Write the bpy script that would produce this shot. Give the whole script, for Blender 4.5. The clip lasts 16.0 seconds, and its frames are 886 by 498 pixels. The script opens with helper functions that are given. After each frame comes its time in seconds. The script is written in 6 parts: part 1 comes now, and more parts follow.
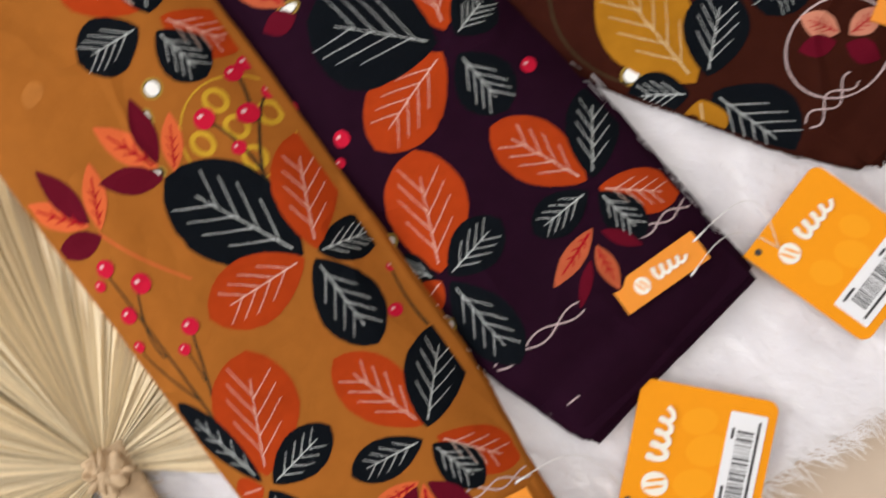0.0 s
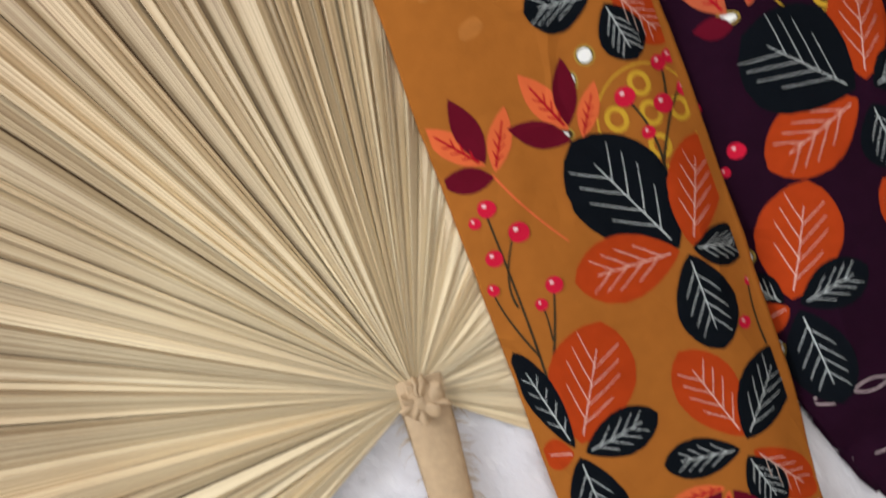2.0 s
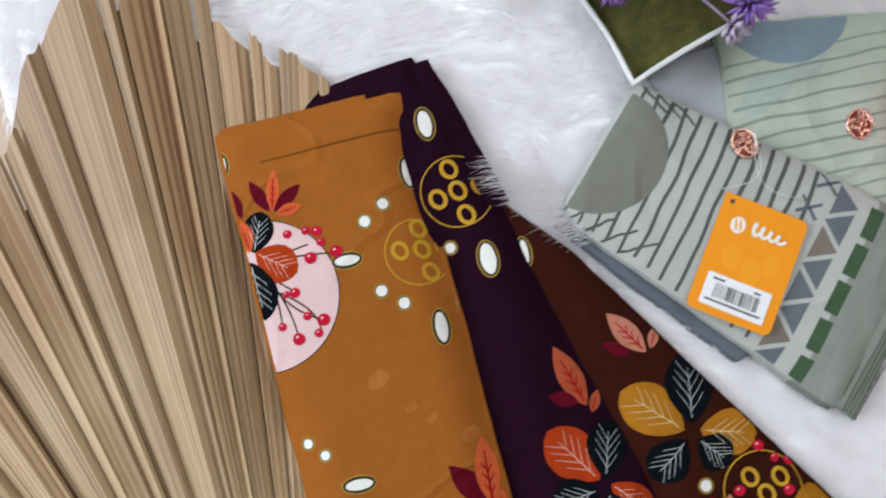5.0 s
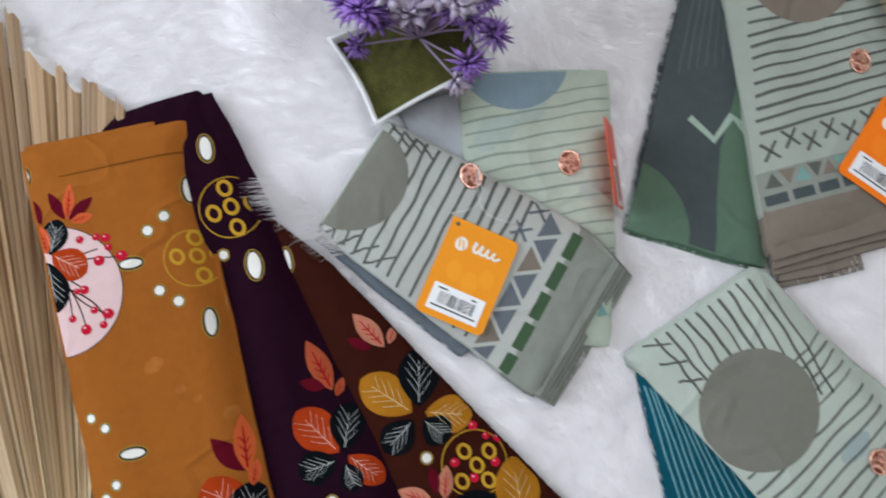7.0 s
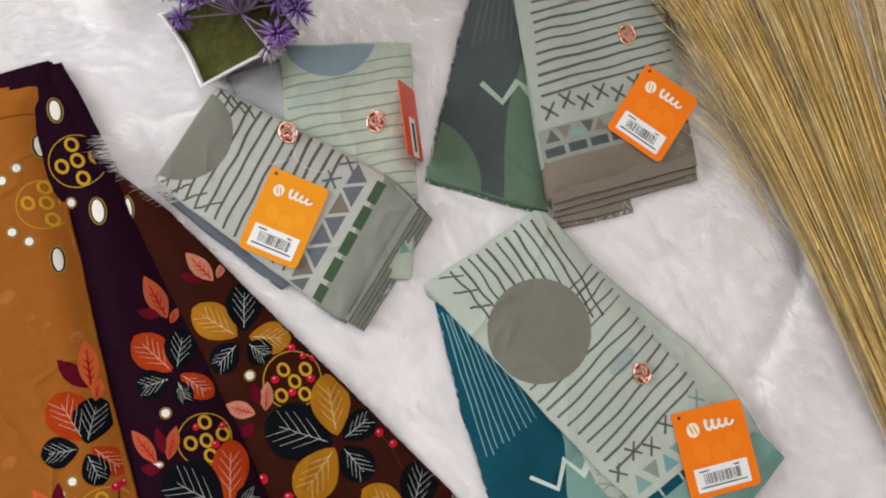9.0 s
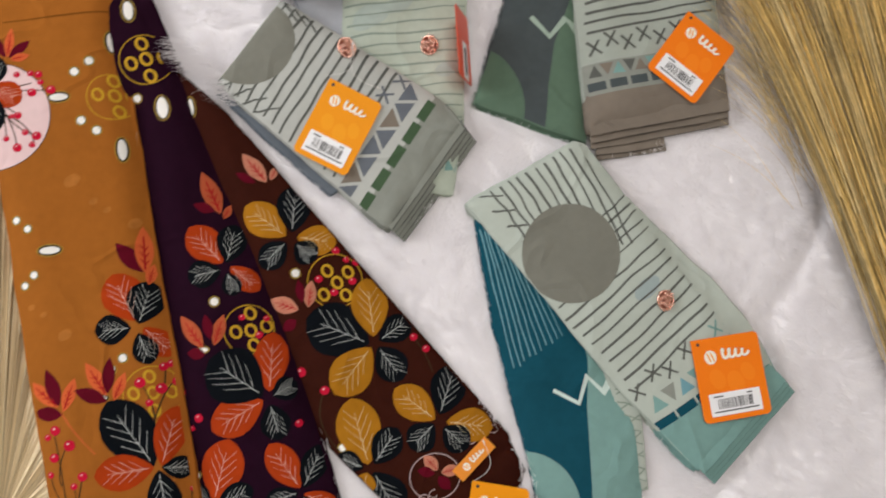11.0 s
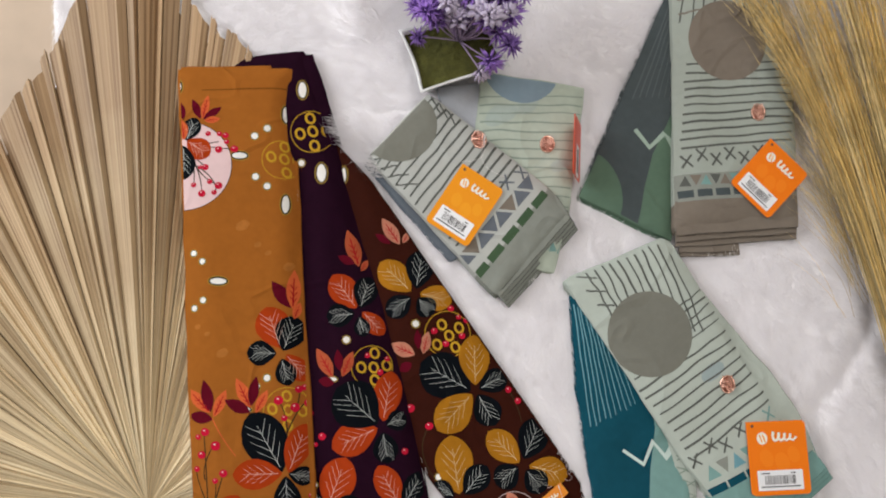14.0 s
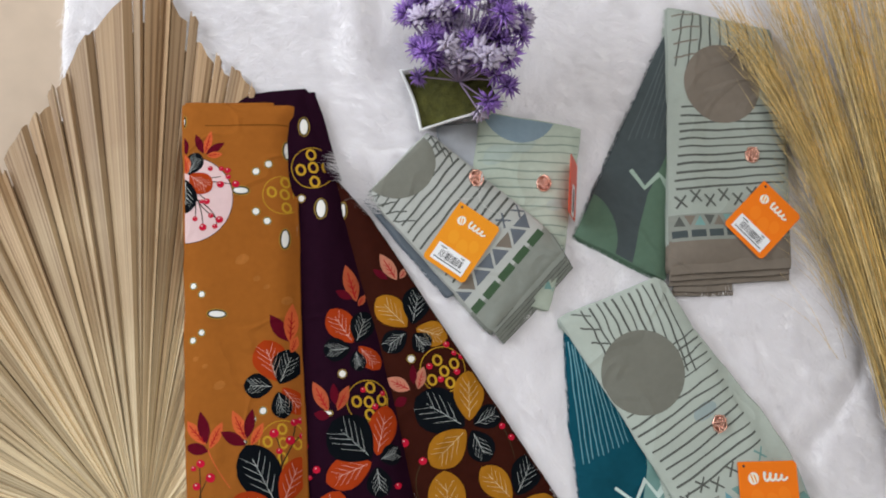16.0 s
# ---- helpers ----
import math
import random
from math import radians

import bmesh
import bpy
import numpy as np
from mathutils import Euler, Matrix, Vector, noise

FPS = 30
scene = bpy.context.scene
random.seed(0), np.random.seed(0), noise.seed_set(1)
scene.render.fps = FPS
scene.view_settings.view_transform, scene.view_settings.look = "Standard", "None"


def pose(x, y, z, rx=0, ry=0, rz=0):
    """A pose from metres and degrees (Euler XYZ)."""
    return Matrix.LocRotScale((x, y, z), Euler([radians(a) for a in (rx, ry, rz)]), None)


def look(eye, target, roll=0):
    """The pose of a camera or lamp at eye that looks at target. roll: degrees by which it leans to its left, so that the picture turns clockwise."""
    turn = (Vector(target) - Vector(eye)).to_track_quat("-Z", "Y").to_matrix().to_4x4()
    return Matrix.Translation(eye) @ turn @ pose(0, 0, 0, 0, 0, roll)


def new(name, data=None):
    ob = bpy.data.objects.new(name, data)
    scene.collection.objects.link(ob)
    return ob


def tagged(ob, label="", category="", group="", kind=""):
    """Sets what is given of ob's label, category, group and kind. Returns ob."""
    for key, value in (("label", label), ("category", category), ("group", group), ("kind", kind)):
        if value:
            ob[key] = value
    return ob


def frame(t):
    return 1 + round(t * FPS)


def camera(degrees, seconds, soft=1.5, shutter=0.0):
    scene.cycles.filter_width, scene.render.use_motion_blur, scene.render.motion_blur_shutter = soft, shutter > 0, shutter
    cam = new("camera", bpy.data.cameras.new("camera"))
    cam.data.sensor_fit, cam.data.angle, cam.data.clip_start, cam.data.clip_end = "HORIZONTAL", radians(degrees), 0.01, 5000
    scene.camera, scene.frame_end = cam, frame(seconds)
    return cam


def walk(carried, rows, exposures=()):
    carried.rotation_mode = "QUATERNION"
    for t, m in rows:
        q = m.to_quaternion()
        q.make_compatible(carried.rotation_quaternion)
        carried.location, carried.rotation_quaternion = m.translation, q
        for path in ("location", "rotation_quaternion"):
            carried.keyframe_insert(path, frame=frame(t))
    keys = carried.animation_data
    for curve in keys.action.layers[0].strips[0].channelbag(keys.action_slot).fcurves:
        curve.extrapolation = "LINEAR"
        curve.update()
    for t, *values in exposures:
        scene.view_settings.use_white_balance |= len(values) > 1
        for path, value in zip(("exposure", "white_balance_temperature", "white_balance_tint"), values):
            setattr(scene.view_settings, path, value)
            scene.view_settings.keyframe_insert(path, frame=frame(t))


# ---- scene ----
cam = camera(50.5, 16.0, 1.9, 0.5)
PATH = [
    (0, -0.1182, -0.3570, -0.1718, 5.08, -1.62, -32.09),
    (0.5, -0.1665, -0.3580, -0.1678, 4.77, -3.38, -27.61),
    (1, -0.2099, -0.3606, -0.1700, 4.61, -2.65, -23.19),
    (1.5, -0.2422, -0.3694, -0.1595, 4.06, -1.65, -19.30),
    (2, -0.2624, -0.3793, -0.1226, 2.64, -1.40, -16.41),
    (2.5, -0.2659, -0.3966, -0.0766, 2.70, -0.80, -14.50),
    (3, -0.2583, -0.4221, -0.0331, 2.44, 0.48, -13.42),
    (3.5, -0.2517, -0.4467, -0.0161, 1.15, 4.47, -12.27),
    (4, -0.2451, -0.4654, 0.0122, -0.38, 6.76, -12.17),
    (4.2, -0.2335, -0.4737, 0.0264, -0.20, 7.33, -12.36),
    (6.3, -0.1398, -0.5753, 0.0660, -4.06, 6.12, -10.62),
    (6.5, -0.1306, -0.5854, 0.0612, -4.66, 5.60, -10.51),
    (7, -0.0946, -0.6102, 0.0431, -5.03, 5.28, -10.66),
    (7.5, -0.0568, -0.6358, 0.0127, -5.30, 6.46, -11.65),
    (8, -0.0303, -0.6618, -0.0009, -6.22, 5.91, -12.24),
    (8.5, -0.0135, -0.6846, -0.0174, -6.88, 5.49, -11.95),
    (8.7, -0.0127, -0.6957, -0.0247, -7.23, 5.60, -11.82),
    (10.8, -0.0514, -0.7322, -0.0955, -8.23, 6.08, -8.81),
    (11, -0.0614, -0.7330, -0.1012, -7.90, 6.05, -7.74),
    (11.5, -0.0916, -0.7405, -0.1088, -6.90, 5.90, -5.42),
    (12, -0.1195, -0.7637, -0.1056, -5.80, 5.73, -3.68),
    (12.5, -0.1385, -0.7855, -0.1051, -5.37, 6.12, -2.66),
    (13, -0.1431, -0.8138, -0.1083, -5.81, 7.09, -2.13),
    (13.5, -0.1368, -0.8399, -0.1054, -5.90, 8.20, -1.68),
    (14, -0.1360, -0.8552, -0.1061, -5.79, 9.74, -0.87),
    (14.5, -0.1372, -0.8643, -0.1085, -5.20, 10.69, 0.08),
    (15, -0.1377, -0.8683, -0.1082, -4.98, 11.16, 0.52),
    (15.5, -0.1318, -0.8687, -0.1055, -5.04, 11.37, 0.36),
    (16, -0.1315, -0.8687, -0.1011, -5.62, 11.48, -0.00),
]
walk(cam, [(t, pose(0, 0, 0, -90) @ pose(x, y, z, 90 + pitch, 0, yaw) @ pose(0, 0, 0, 0, 0, roll)) for t, x, y, z, yaw, pitch, roll in PATH], [(0.0, 0.28, 6550, 12), (1.5, 0.08, 6300, 10), (3.0, 0.18, 6150, 10), (4.2, 0.10, 6050, 9), (6.5, -0.07, 5850, 7), (7.5, -0.06, 6150, 9), (8.5, -0.02, 6550, 10), (11.0, -0.03, 6700, 12), (13.0, -0.04, 6700, 12), (16.0, -0.11, 6250, 9)])

# ---- light ----
world = bpy.data.worlds.new("room_air")
world.use_nodes = True
world.node_tree.nodes["Background"].inputs[0].default_value = (0.9, 0.95, 1.0, 1)
world.node_tree.nodes["Background"].inputs[1].default_value = 0.22
scene.world = world


def area_lamp(name, m, sx, sy, watts, colour):
    data = bpy.data.lights.new(name, "AREA")
    data.shape, data.size, data.size_y, data.energy, data.color = "RECTANGLE", sx, sy, watts, colour
    ob = new(name, data)
    ob.matrix_world = m
    return ob


area_lamp("window_daylight", look((-1.92, 0.75, 1.12), (0, 0, 0)), 1.3, 1.1, 38, (0.92, 0.96, 1.0))
# soft light added from above; no ceiling fixture is known or built
area_lamp("assumed_overhead_light", look((0.15, 0.35, 2.5), (0.15, 0.35, 0)), 0.8, 0.8, 18.4, (0.99, 0.985, 0.98))

# ---- materials ----


def material(name, colour, rough=0.8, metal=0.0, vary=0.0, scale=40.0, bump=0.0, bump_scale=900.0, per_object=0.0, sheen=0.0, gloss=0.5):
    """A node material: two noises vary the colour, a fine one gives relief."""
    mat = bpy.data.materials.new(name)
    mat.use_nodes = True
    nt = mat.node_tree
    b = nt.nodes["Principled BSDF"]
    b.inputs["Roughness"].default_value, b.inputs["Metallic"].default_value = rough, metal
    b.inputs["Sheen Weight"].default_value = sheen
    b.inputs["Specular IOR Level"].default_value = gloss
    co = nt.nodes.new("ShaderNodeTexCoord")
    value = None
    if vary:
        n1, n2 = nt.nodes.new("ShaderNodeTexNoise"), nt.nodes.new("ShaderNodeTexNoise")
        n1.inputs["Scale"].default_value, n2.inputs["Scale"].default_value = scale, scale * 7
        n1.inputs["Detail"].default_value = n2.inputs["Detail"].default_value = 4
        add = nt.nodes.new("ShaderNodeMath")
        add.operation = "ADD"
        for i, n in enumerate((n1, n2)):
            nt.links.new(co.outputs["Object"], n.inputs["Vector"])
            nt.links.new(n.outputs["Fac"], add.inputs[i])
        value = nt.nodes.new("ShaderNodeMapRange")
        value.inputs["From Min"].default_value, value.inputs["From Max"].default_value = 0.6, 1.4
        value.inputs["To Min"].default_value, value.inputs["To Max"].default_value = 1 - vary, 1 + vary
        nt.links.new(add.outputs[0], value.inputs["Value"])
    hsv = nt.nodes.new("ShaderNodeHueSaturation")
    hsv.inputs["Color"].default_value = (*colour, 1)
    last = value.outputs["Result"] if value else None
    if per_object:
        info = nt.nodes.new("ShaderNodeObjectInfo")
        rng = nt.nodes.new("ShaderNodeMapRange")
        rng.inputs["To Min"].default_value, rng.inputs["To Max"].default_value = 1 - per_object, 1 + per_object
        nt.links.new(info.outputs["Random"], rng.inputs["Value"])
        if last:
            mul = nt.nodes.new("ShaderNodeMath")
            mul.operation = "MULTIPLY"
            nt.links.new(last, mul.inputs[0])
            nt.links.new(rng.outputs["Result"], mul.inputs[1])
            last = mul.outputs[0]
        else:
            last = rng.outputs["Result"]
    if last:
        nt.links.new(last, hsv.inputs["Value"])
    nt.links.new(hsv.outputs["Color"], b.inputs["Base Color"])
    if bump:
        nb = nt.nodes.new("ShaderNodeTexNoise")
        nb.inputs["Scale"].default_value, nb.inputs["Detail"].default_value = bump_scale, 3
        nt.links.new(co.outputs["Object"], nb.inputs["Vector"])
        bp = nt.nodes.new("ShaderNodeBump")
        bp.inputs["Strength"].default_value, bp.inputs["Distance"].default_value = bump, 0.001
        nt.links.new(nb.outputs["Fac"], bp.inputs["Height"])
        nt.links.new(bp.outputs["Normal"], b.inputs["Normal"])
    return mat


def cloth(name, colour, vary=0.07):
    """Cotton voile: soft folds at hand size and a fine weave."""
    mat = material(name, colour, 0.82, 0, vary, 22, 0.25, 1500, 0, 0.0, 0.03)
    nt = mat.node_tree
    first = next(n for n in nt.nodes if n.type == "BUMP")
    co = next(n for n in nt.nodes if n.type == "TEX_COORD")
    big = nt.nodes.new("ShaderNodeTexNoise")
    big.inputs["Scale"].default_value, big.inputs["Detail"].default_value = 28, 5
    nt.links.new(co.outputs["Object"], big.inputs["Vector"])
    bp = nt.nodes.new("ShaderNodeBump")
    bp.inputs["Strength"].default_value, bp.inputs["Distance"].default_value = 0.6, 0.004
    nt.links.new(big.outputs["Fac"], bp.inputs["Height"])
    nt.links.new(first.outputs["Normal"], bp.inputs["Normal"])
    # thin creases where a slow noise passes its middle
    slow = nt.nodes.new("ShaderNodeTexNoise")
    slow.inputs["Scale"].default_value, slow.inputs["Detail"].default_value, slow.inputs["Distortion"].default_value = 9, 2, 0.6
    nt.links.new(co.outputs["Object"], slow.inputs["Vector"])
    off, size = nt.nodes.new("ShaderNodeMath"), nt.nodes.new("ShaderNodeMath")
    off.operation, size.operation = "SUBTRACT", "ABSOLUTE"
    off.inputs[1].default_value = 0.5
    nt.links.new(slow.outputs["Fac"], off.inputs[0])
    nt.links.new(off.outputs[0], size.inputs[0])
    ridge = nt.nodes.new("ShaderNodeMapRange")
    ridge.inputs["From Max"].default_value, ridge.inputs["To Min"].default_value, ridge.inputs["To Max"].default_value = 0.035, 1.0, 0.0
    nt.links.new(size.outputs[0], ridge.inputs["Value"])
    crease = nt.nodes.new("ShaderNodeBump")
    crease.inputs["Strength"].default_value, crease.inputs["Distance"].default_value = 0.5, 0.0018
    nt.links.new(ridge.outputs["Result"], crease.inputs["Height"])
    nt.links.new(bp.outputs["Normal"], crease.inputs["Normal"])
    nt.links.new(crease.outputs["Normal"], nt.nodes["Principled BSDF"].inputs["Normal"])
    return mat


INK = {
    "rust": cloth("rust_ink", (0.365, 0.040, 0.0066), 0.13),
    "navy": cloth("navy_ink", (0.0040, 0.0052, 0.0072)),
    "mustard": cloth("mustard_ink", (0.36, 0.148, 0.011), 0.14),
    "coral": cloth("coral_ink", (0.60, 0.115, 0.035)),
    "blush": cloth("blush_ink", (0.48, 0.185, 0.12), 0.25),
    "ember": cloth("ember_ink", (0.44, 0.092, 0.038), 0.2),
    "maroon": cloth("maroon_ink", (0.105, 0.004, 0.013)),
    "olive": cloth("olive_ink", (0.045, 0.030, 0.014)),
    "berry": cloth("berry_ink", (0.50, 0.010, 0.035)),
    "white": cloth("white_ink", (0.82, 0.80, 0.76), 0.04),
    "vein": cloth("pale_vein_ink", (0.70, 0.73, 0.71), 0.04),
    "creamvein": cloth("cream_vein_ink", (0.80, 0.68, 0.42), 0.04),
    "pinkvein": cloth("pink_vein_ink", (0.85, 0.60, 0.50), 0.04),
    "redvein": cloth("red_vein_ink", (0.36, 0.008, 0.014), 0.04),
    "gold": cloth("gold_ink", (0.52, 0.30, 0.025)),
    "rimgold": cloth("dark_gold_ink", (0.36, 0.235, 0.045)),
    "pink": cloth("pale_pink_ink", (0.72, 0.52, 0.52), 0.04),
    "lilac": cloth("pale_chain_ink", (0.55, 0.42, 0.42), 0.04),
    "greyline": cloth("grey_line_ink", (0.1080, 0.1134, 0.1026)),
    "greydisc": cloth("grey_disc_ink", (0.1913, 0.1913, 0.1615)),
    "taupe": cloth("taupe_ink", (0.205, 0.172, 0.140)),
    "sage": cloth("sage_grey_ink", (0.2574, 0.2730, 0.2418)),
    "forest": cloth("forest_ink", (0.0600, 0.1040, 0.0560)),
    "slate": cloth("slate_ink", (0.1360, 0.1520, 0.1760)),
    "slateblue": cloth("slate_blue_ink", (0.2250, 0.3000, 0.3525)),
    "green": cloth("green_ink", (0.108, 0.172, 0.122)),
    "mint": cloth("mint_ink", (0.3520, 0.4480, 0.3760)),
    "deepslate": cloth("deep_slate_ink", (0.0713, 0.0863, 0.0900)),
    "faint": cloth("faint_line_ink", (0.1105, 0.1275, 0.1318)),
    "paleline": cloth("pale_green_line_ink", (0.27, 0.325, 0.275)),
    "aqua": cloth("aqua_ink", (0.1950, 0.3450, 0.3225)),
    "teal": cloth("teal_ink", (0.0080, 0.0680, 0.1000)),
    "tealline": cloth("teal_line_ink", (0.16, 0.33, 0.38)),
    "haze": cloth("blue_haze_ink", (0.33, 0.40, 0.40)),
    "mist": cloth("pale_mist_ink", (0.40, 0.468, 0.425), 0.09),
    "faded": cloth("faded_ochre_ink", (0.375, 0.135, 0.028), 0.25),
    "shade": cloth("ochre_seam_ink", (0.17, 0.055, 0.008)),
    "ice": cloth("ice_ink", (0.60, 0.72, 0.68)),
}
CLOTH = {
    "ochre": cloth("ochre_cloth", (0.3250, 0.1070, 0.0170), 0.09),
    "plum": cloth("plum_cloth", (0.0152, 0.0031, 0.0101), 0.15),
    "brown": cloth("brown_cloth", (0.0354, 0.0078, 0.0044), 0.12),
    "palegrey": cloth("pale_grey_cloth", (0.455, 0.468, 0.440), 0.05),
    "palegreen": cloth("pale_green_cloth", (0.445, 0.50, 0.42), 0.09),
    "mintgrey": cloth("mint_grey_cloth", (0.360, 0.395, 0.350), 0.05),
    "palemint": cloth("pale_mint_cloth", (0.445, 0.492, 0.440), 0.05),
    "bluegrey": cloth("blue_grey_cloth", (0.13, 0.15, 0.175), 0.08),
    "deepslate": cloth("deep_slate_cloth", (0.0713, 0.0863, 0.0900), 0.10),
    "teal": cloth("teal_cloth", (0.0080, 0.0680, 0.1000), 0.10),
    "grey": cloth("soft_grey_cloth", (0.44, 0.46, 0.50), 0.08),
}
HEM_GREY = material("grey_hem_thread", (0.085, 0.09, 0.08), 0.9)
HEM_TAUPE = material("brown_hem_thread", (0.055, 0.045, 0.04), 0.9)
HEM_AQUA = material("teal_hem_thread", (0.12, 0.24, 0.23), 0.9)
PAPER = material("orange_card", (0.86, 0.305, 0.006), 0.5, 0, 0.02, 60, gloss=0.15)
PAPER2 = material("deep_orange_card", (0.88, 0.195, 0.006), 0.5, 0, 0.02, 60, gloss=0.15)
CARD_PALE = material("pale_orange_print", (0.88, 0.338, 0.010), 0.5, gloss=0.15)
CARD_PALE2 = material("pale_deep_orange_print", (0.90, 0.222, 0.010), 0.5, gloss=0.15)
CARD_WHITE = material("white_card_print", (0.85, 0.80, 0.70), 0.5)
RED_CARD = material("red_card", (0.75, 0.075, 0.02), 0.4, 0, 0.03, 60)
STICKER = material("white_sticker", (0.82, 0.82, 0.84), 0.4)
BLACK = material("black_print", (0.02, 0.02, 0.022), 0.5)
RIBBON = material("orange_ribbon", (0.80, 0.26, 0.010), 0.55, 0, 0.04, 60, 0.3, 2500)
THREAD = material("pale_thread", (0.75, 0.73, 0.70), 0.4)
ROSE = material("rose_gold", (0.90, 0.56, 0.45), 0.16, 1.0, 0.1, 300)
ROSE_DARK = material("dull_rose_gold", (0.30, 0.105, 0.075), 0.45, 1.0, 0.4, 400, 1.0, 900)
FUR = material("white_fur", (0.94, 0.92, 0.93), 0.8, 0, 0.03, 14, gloss=0.1)
HAIR = FUR.copy()
HAIR.name = "white_fur_hair"
_nt = HAIR.node_tree
_mix, _tr, _p = _nt.nodes.new("ShaderNodeMixShader"), _nt.nodes.new("ShaderNodeBsdfTranslucent"), _nt.nodes["Principled BSDF"]
_tr.inputs["Color"].default_value = (0.98, 0.968, 0.978, 1)
_mix.inputs[0].default_value = 0.6
_nt.links.new(_p.outputs[0], _mix.inputs[1])
_nt.links.new(_tr.outputs[0], _mix.inputs[2])
_nt.links.new(_mix.outputs[0], _nt.nodes["Material Output"].inputs["Surface"])
TILE = material("beige_floor_tile", (0.60, 0.475, 0.365), 0.2, 0, 0.09, 5, 0.05, 60)
GROUT = material("grout", (0.45, 0.42, 0.38), 0.8)
WALL = material("wall_paint", (0.80, 0.79, 0.76), 0.8, 0, 0.02, 3)
MOSS = material("green_moss", (0.075, 0.075, 0.012), 0.95, 0, 0.45, 160, 1.0, 700)
POT = material("white_plastic_pot", (0.80, 0.80, 0.80), 0.35)
PETAL = material("violet_plastic_petal", (0.31, 0.165, 0.54), 0.5, 0, 0.3, 90, 0, 0, 0.25)
PETAL2 = material("lilac_plastic_petal", (0.62, 0.54, 0.70), 0.5, 0, 0.2, 90, 0, 0, 0.15)
PLANT_STEM = material("mauve_plant_stem", (0.42, 0.32, 0.50), 0.6)
STALK = material("dry_palm_stalk", (0.50, 0.345, 0.20), 0.7, 0, 0.16, 45, 0.3, 500)
# flat dark brown that paints the shade in the fan's gaps
PLEAT_SHADE = material("brown_pleat_shade", (0.16, 0.09, 0.04), 0.8, 0, 0.3, 40)
FIBRE = material("dry_fibre", (0.50, 0.36, 0.20), 0.8)
STRAW = material("golden_dry_grass", (0.68, 0.45, 0.14), 0.7, 0, 0.35, 30, 0, 0, 0.18)
STRAW2 = material("pale_dry_grass", (0.78, 0.58, 0.26), 0.7, 0, 0.3, 30, 0, 0, 0.15)


def strands(mat, low, high):
    """Lets the tone differ from strand to strand."""
    nt = mat.node_tree
    hsv = next(n for n in nt.nodes if n.type == "HUE_SAT")
    geo, rng, mul = nt.nodes.new("ShaderNodeNewGeometry"), nt.nodes.new("ShaderNodeMapRange"), nt.nodes.new("ShaderNodeMath")
    rng.inputs["To Min"].default_value, rng.inputs["To Max"].default_value = low, high
    mul.operation = "MULTIPLY"
    before = hsv.inputs["Value"].links[0].from_socket
    nt.links.new(geo.outputs["Random Per Island"], rng.inputs["Value"])
    nt.links.new(before, mul.inputs[0])
    nt.links.new(rng.outputs["Result"], mul.inputs[1])
    nt.links.new(mul.outputs[0], hsv.inputs["Value"])


strands(STRAW, 0.45, 1.35)
strands(STRAW2, 0.4, 1.3)


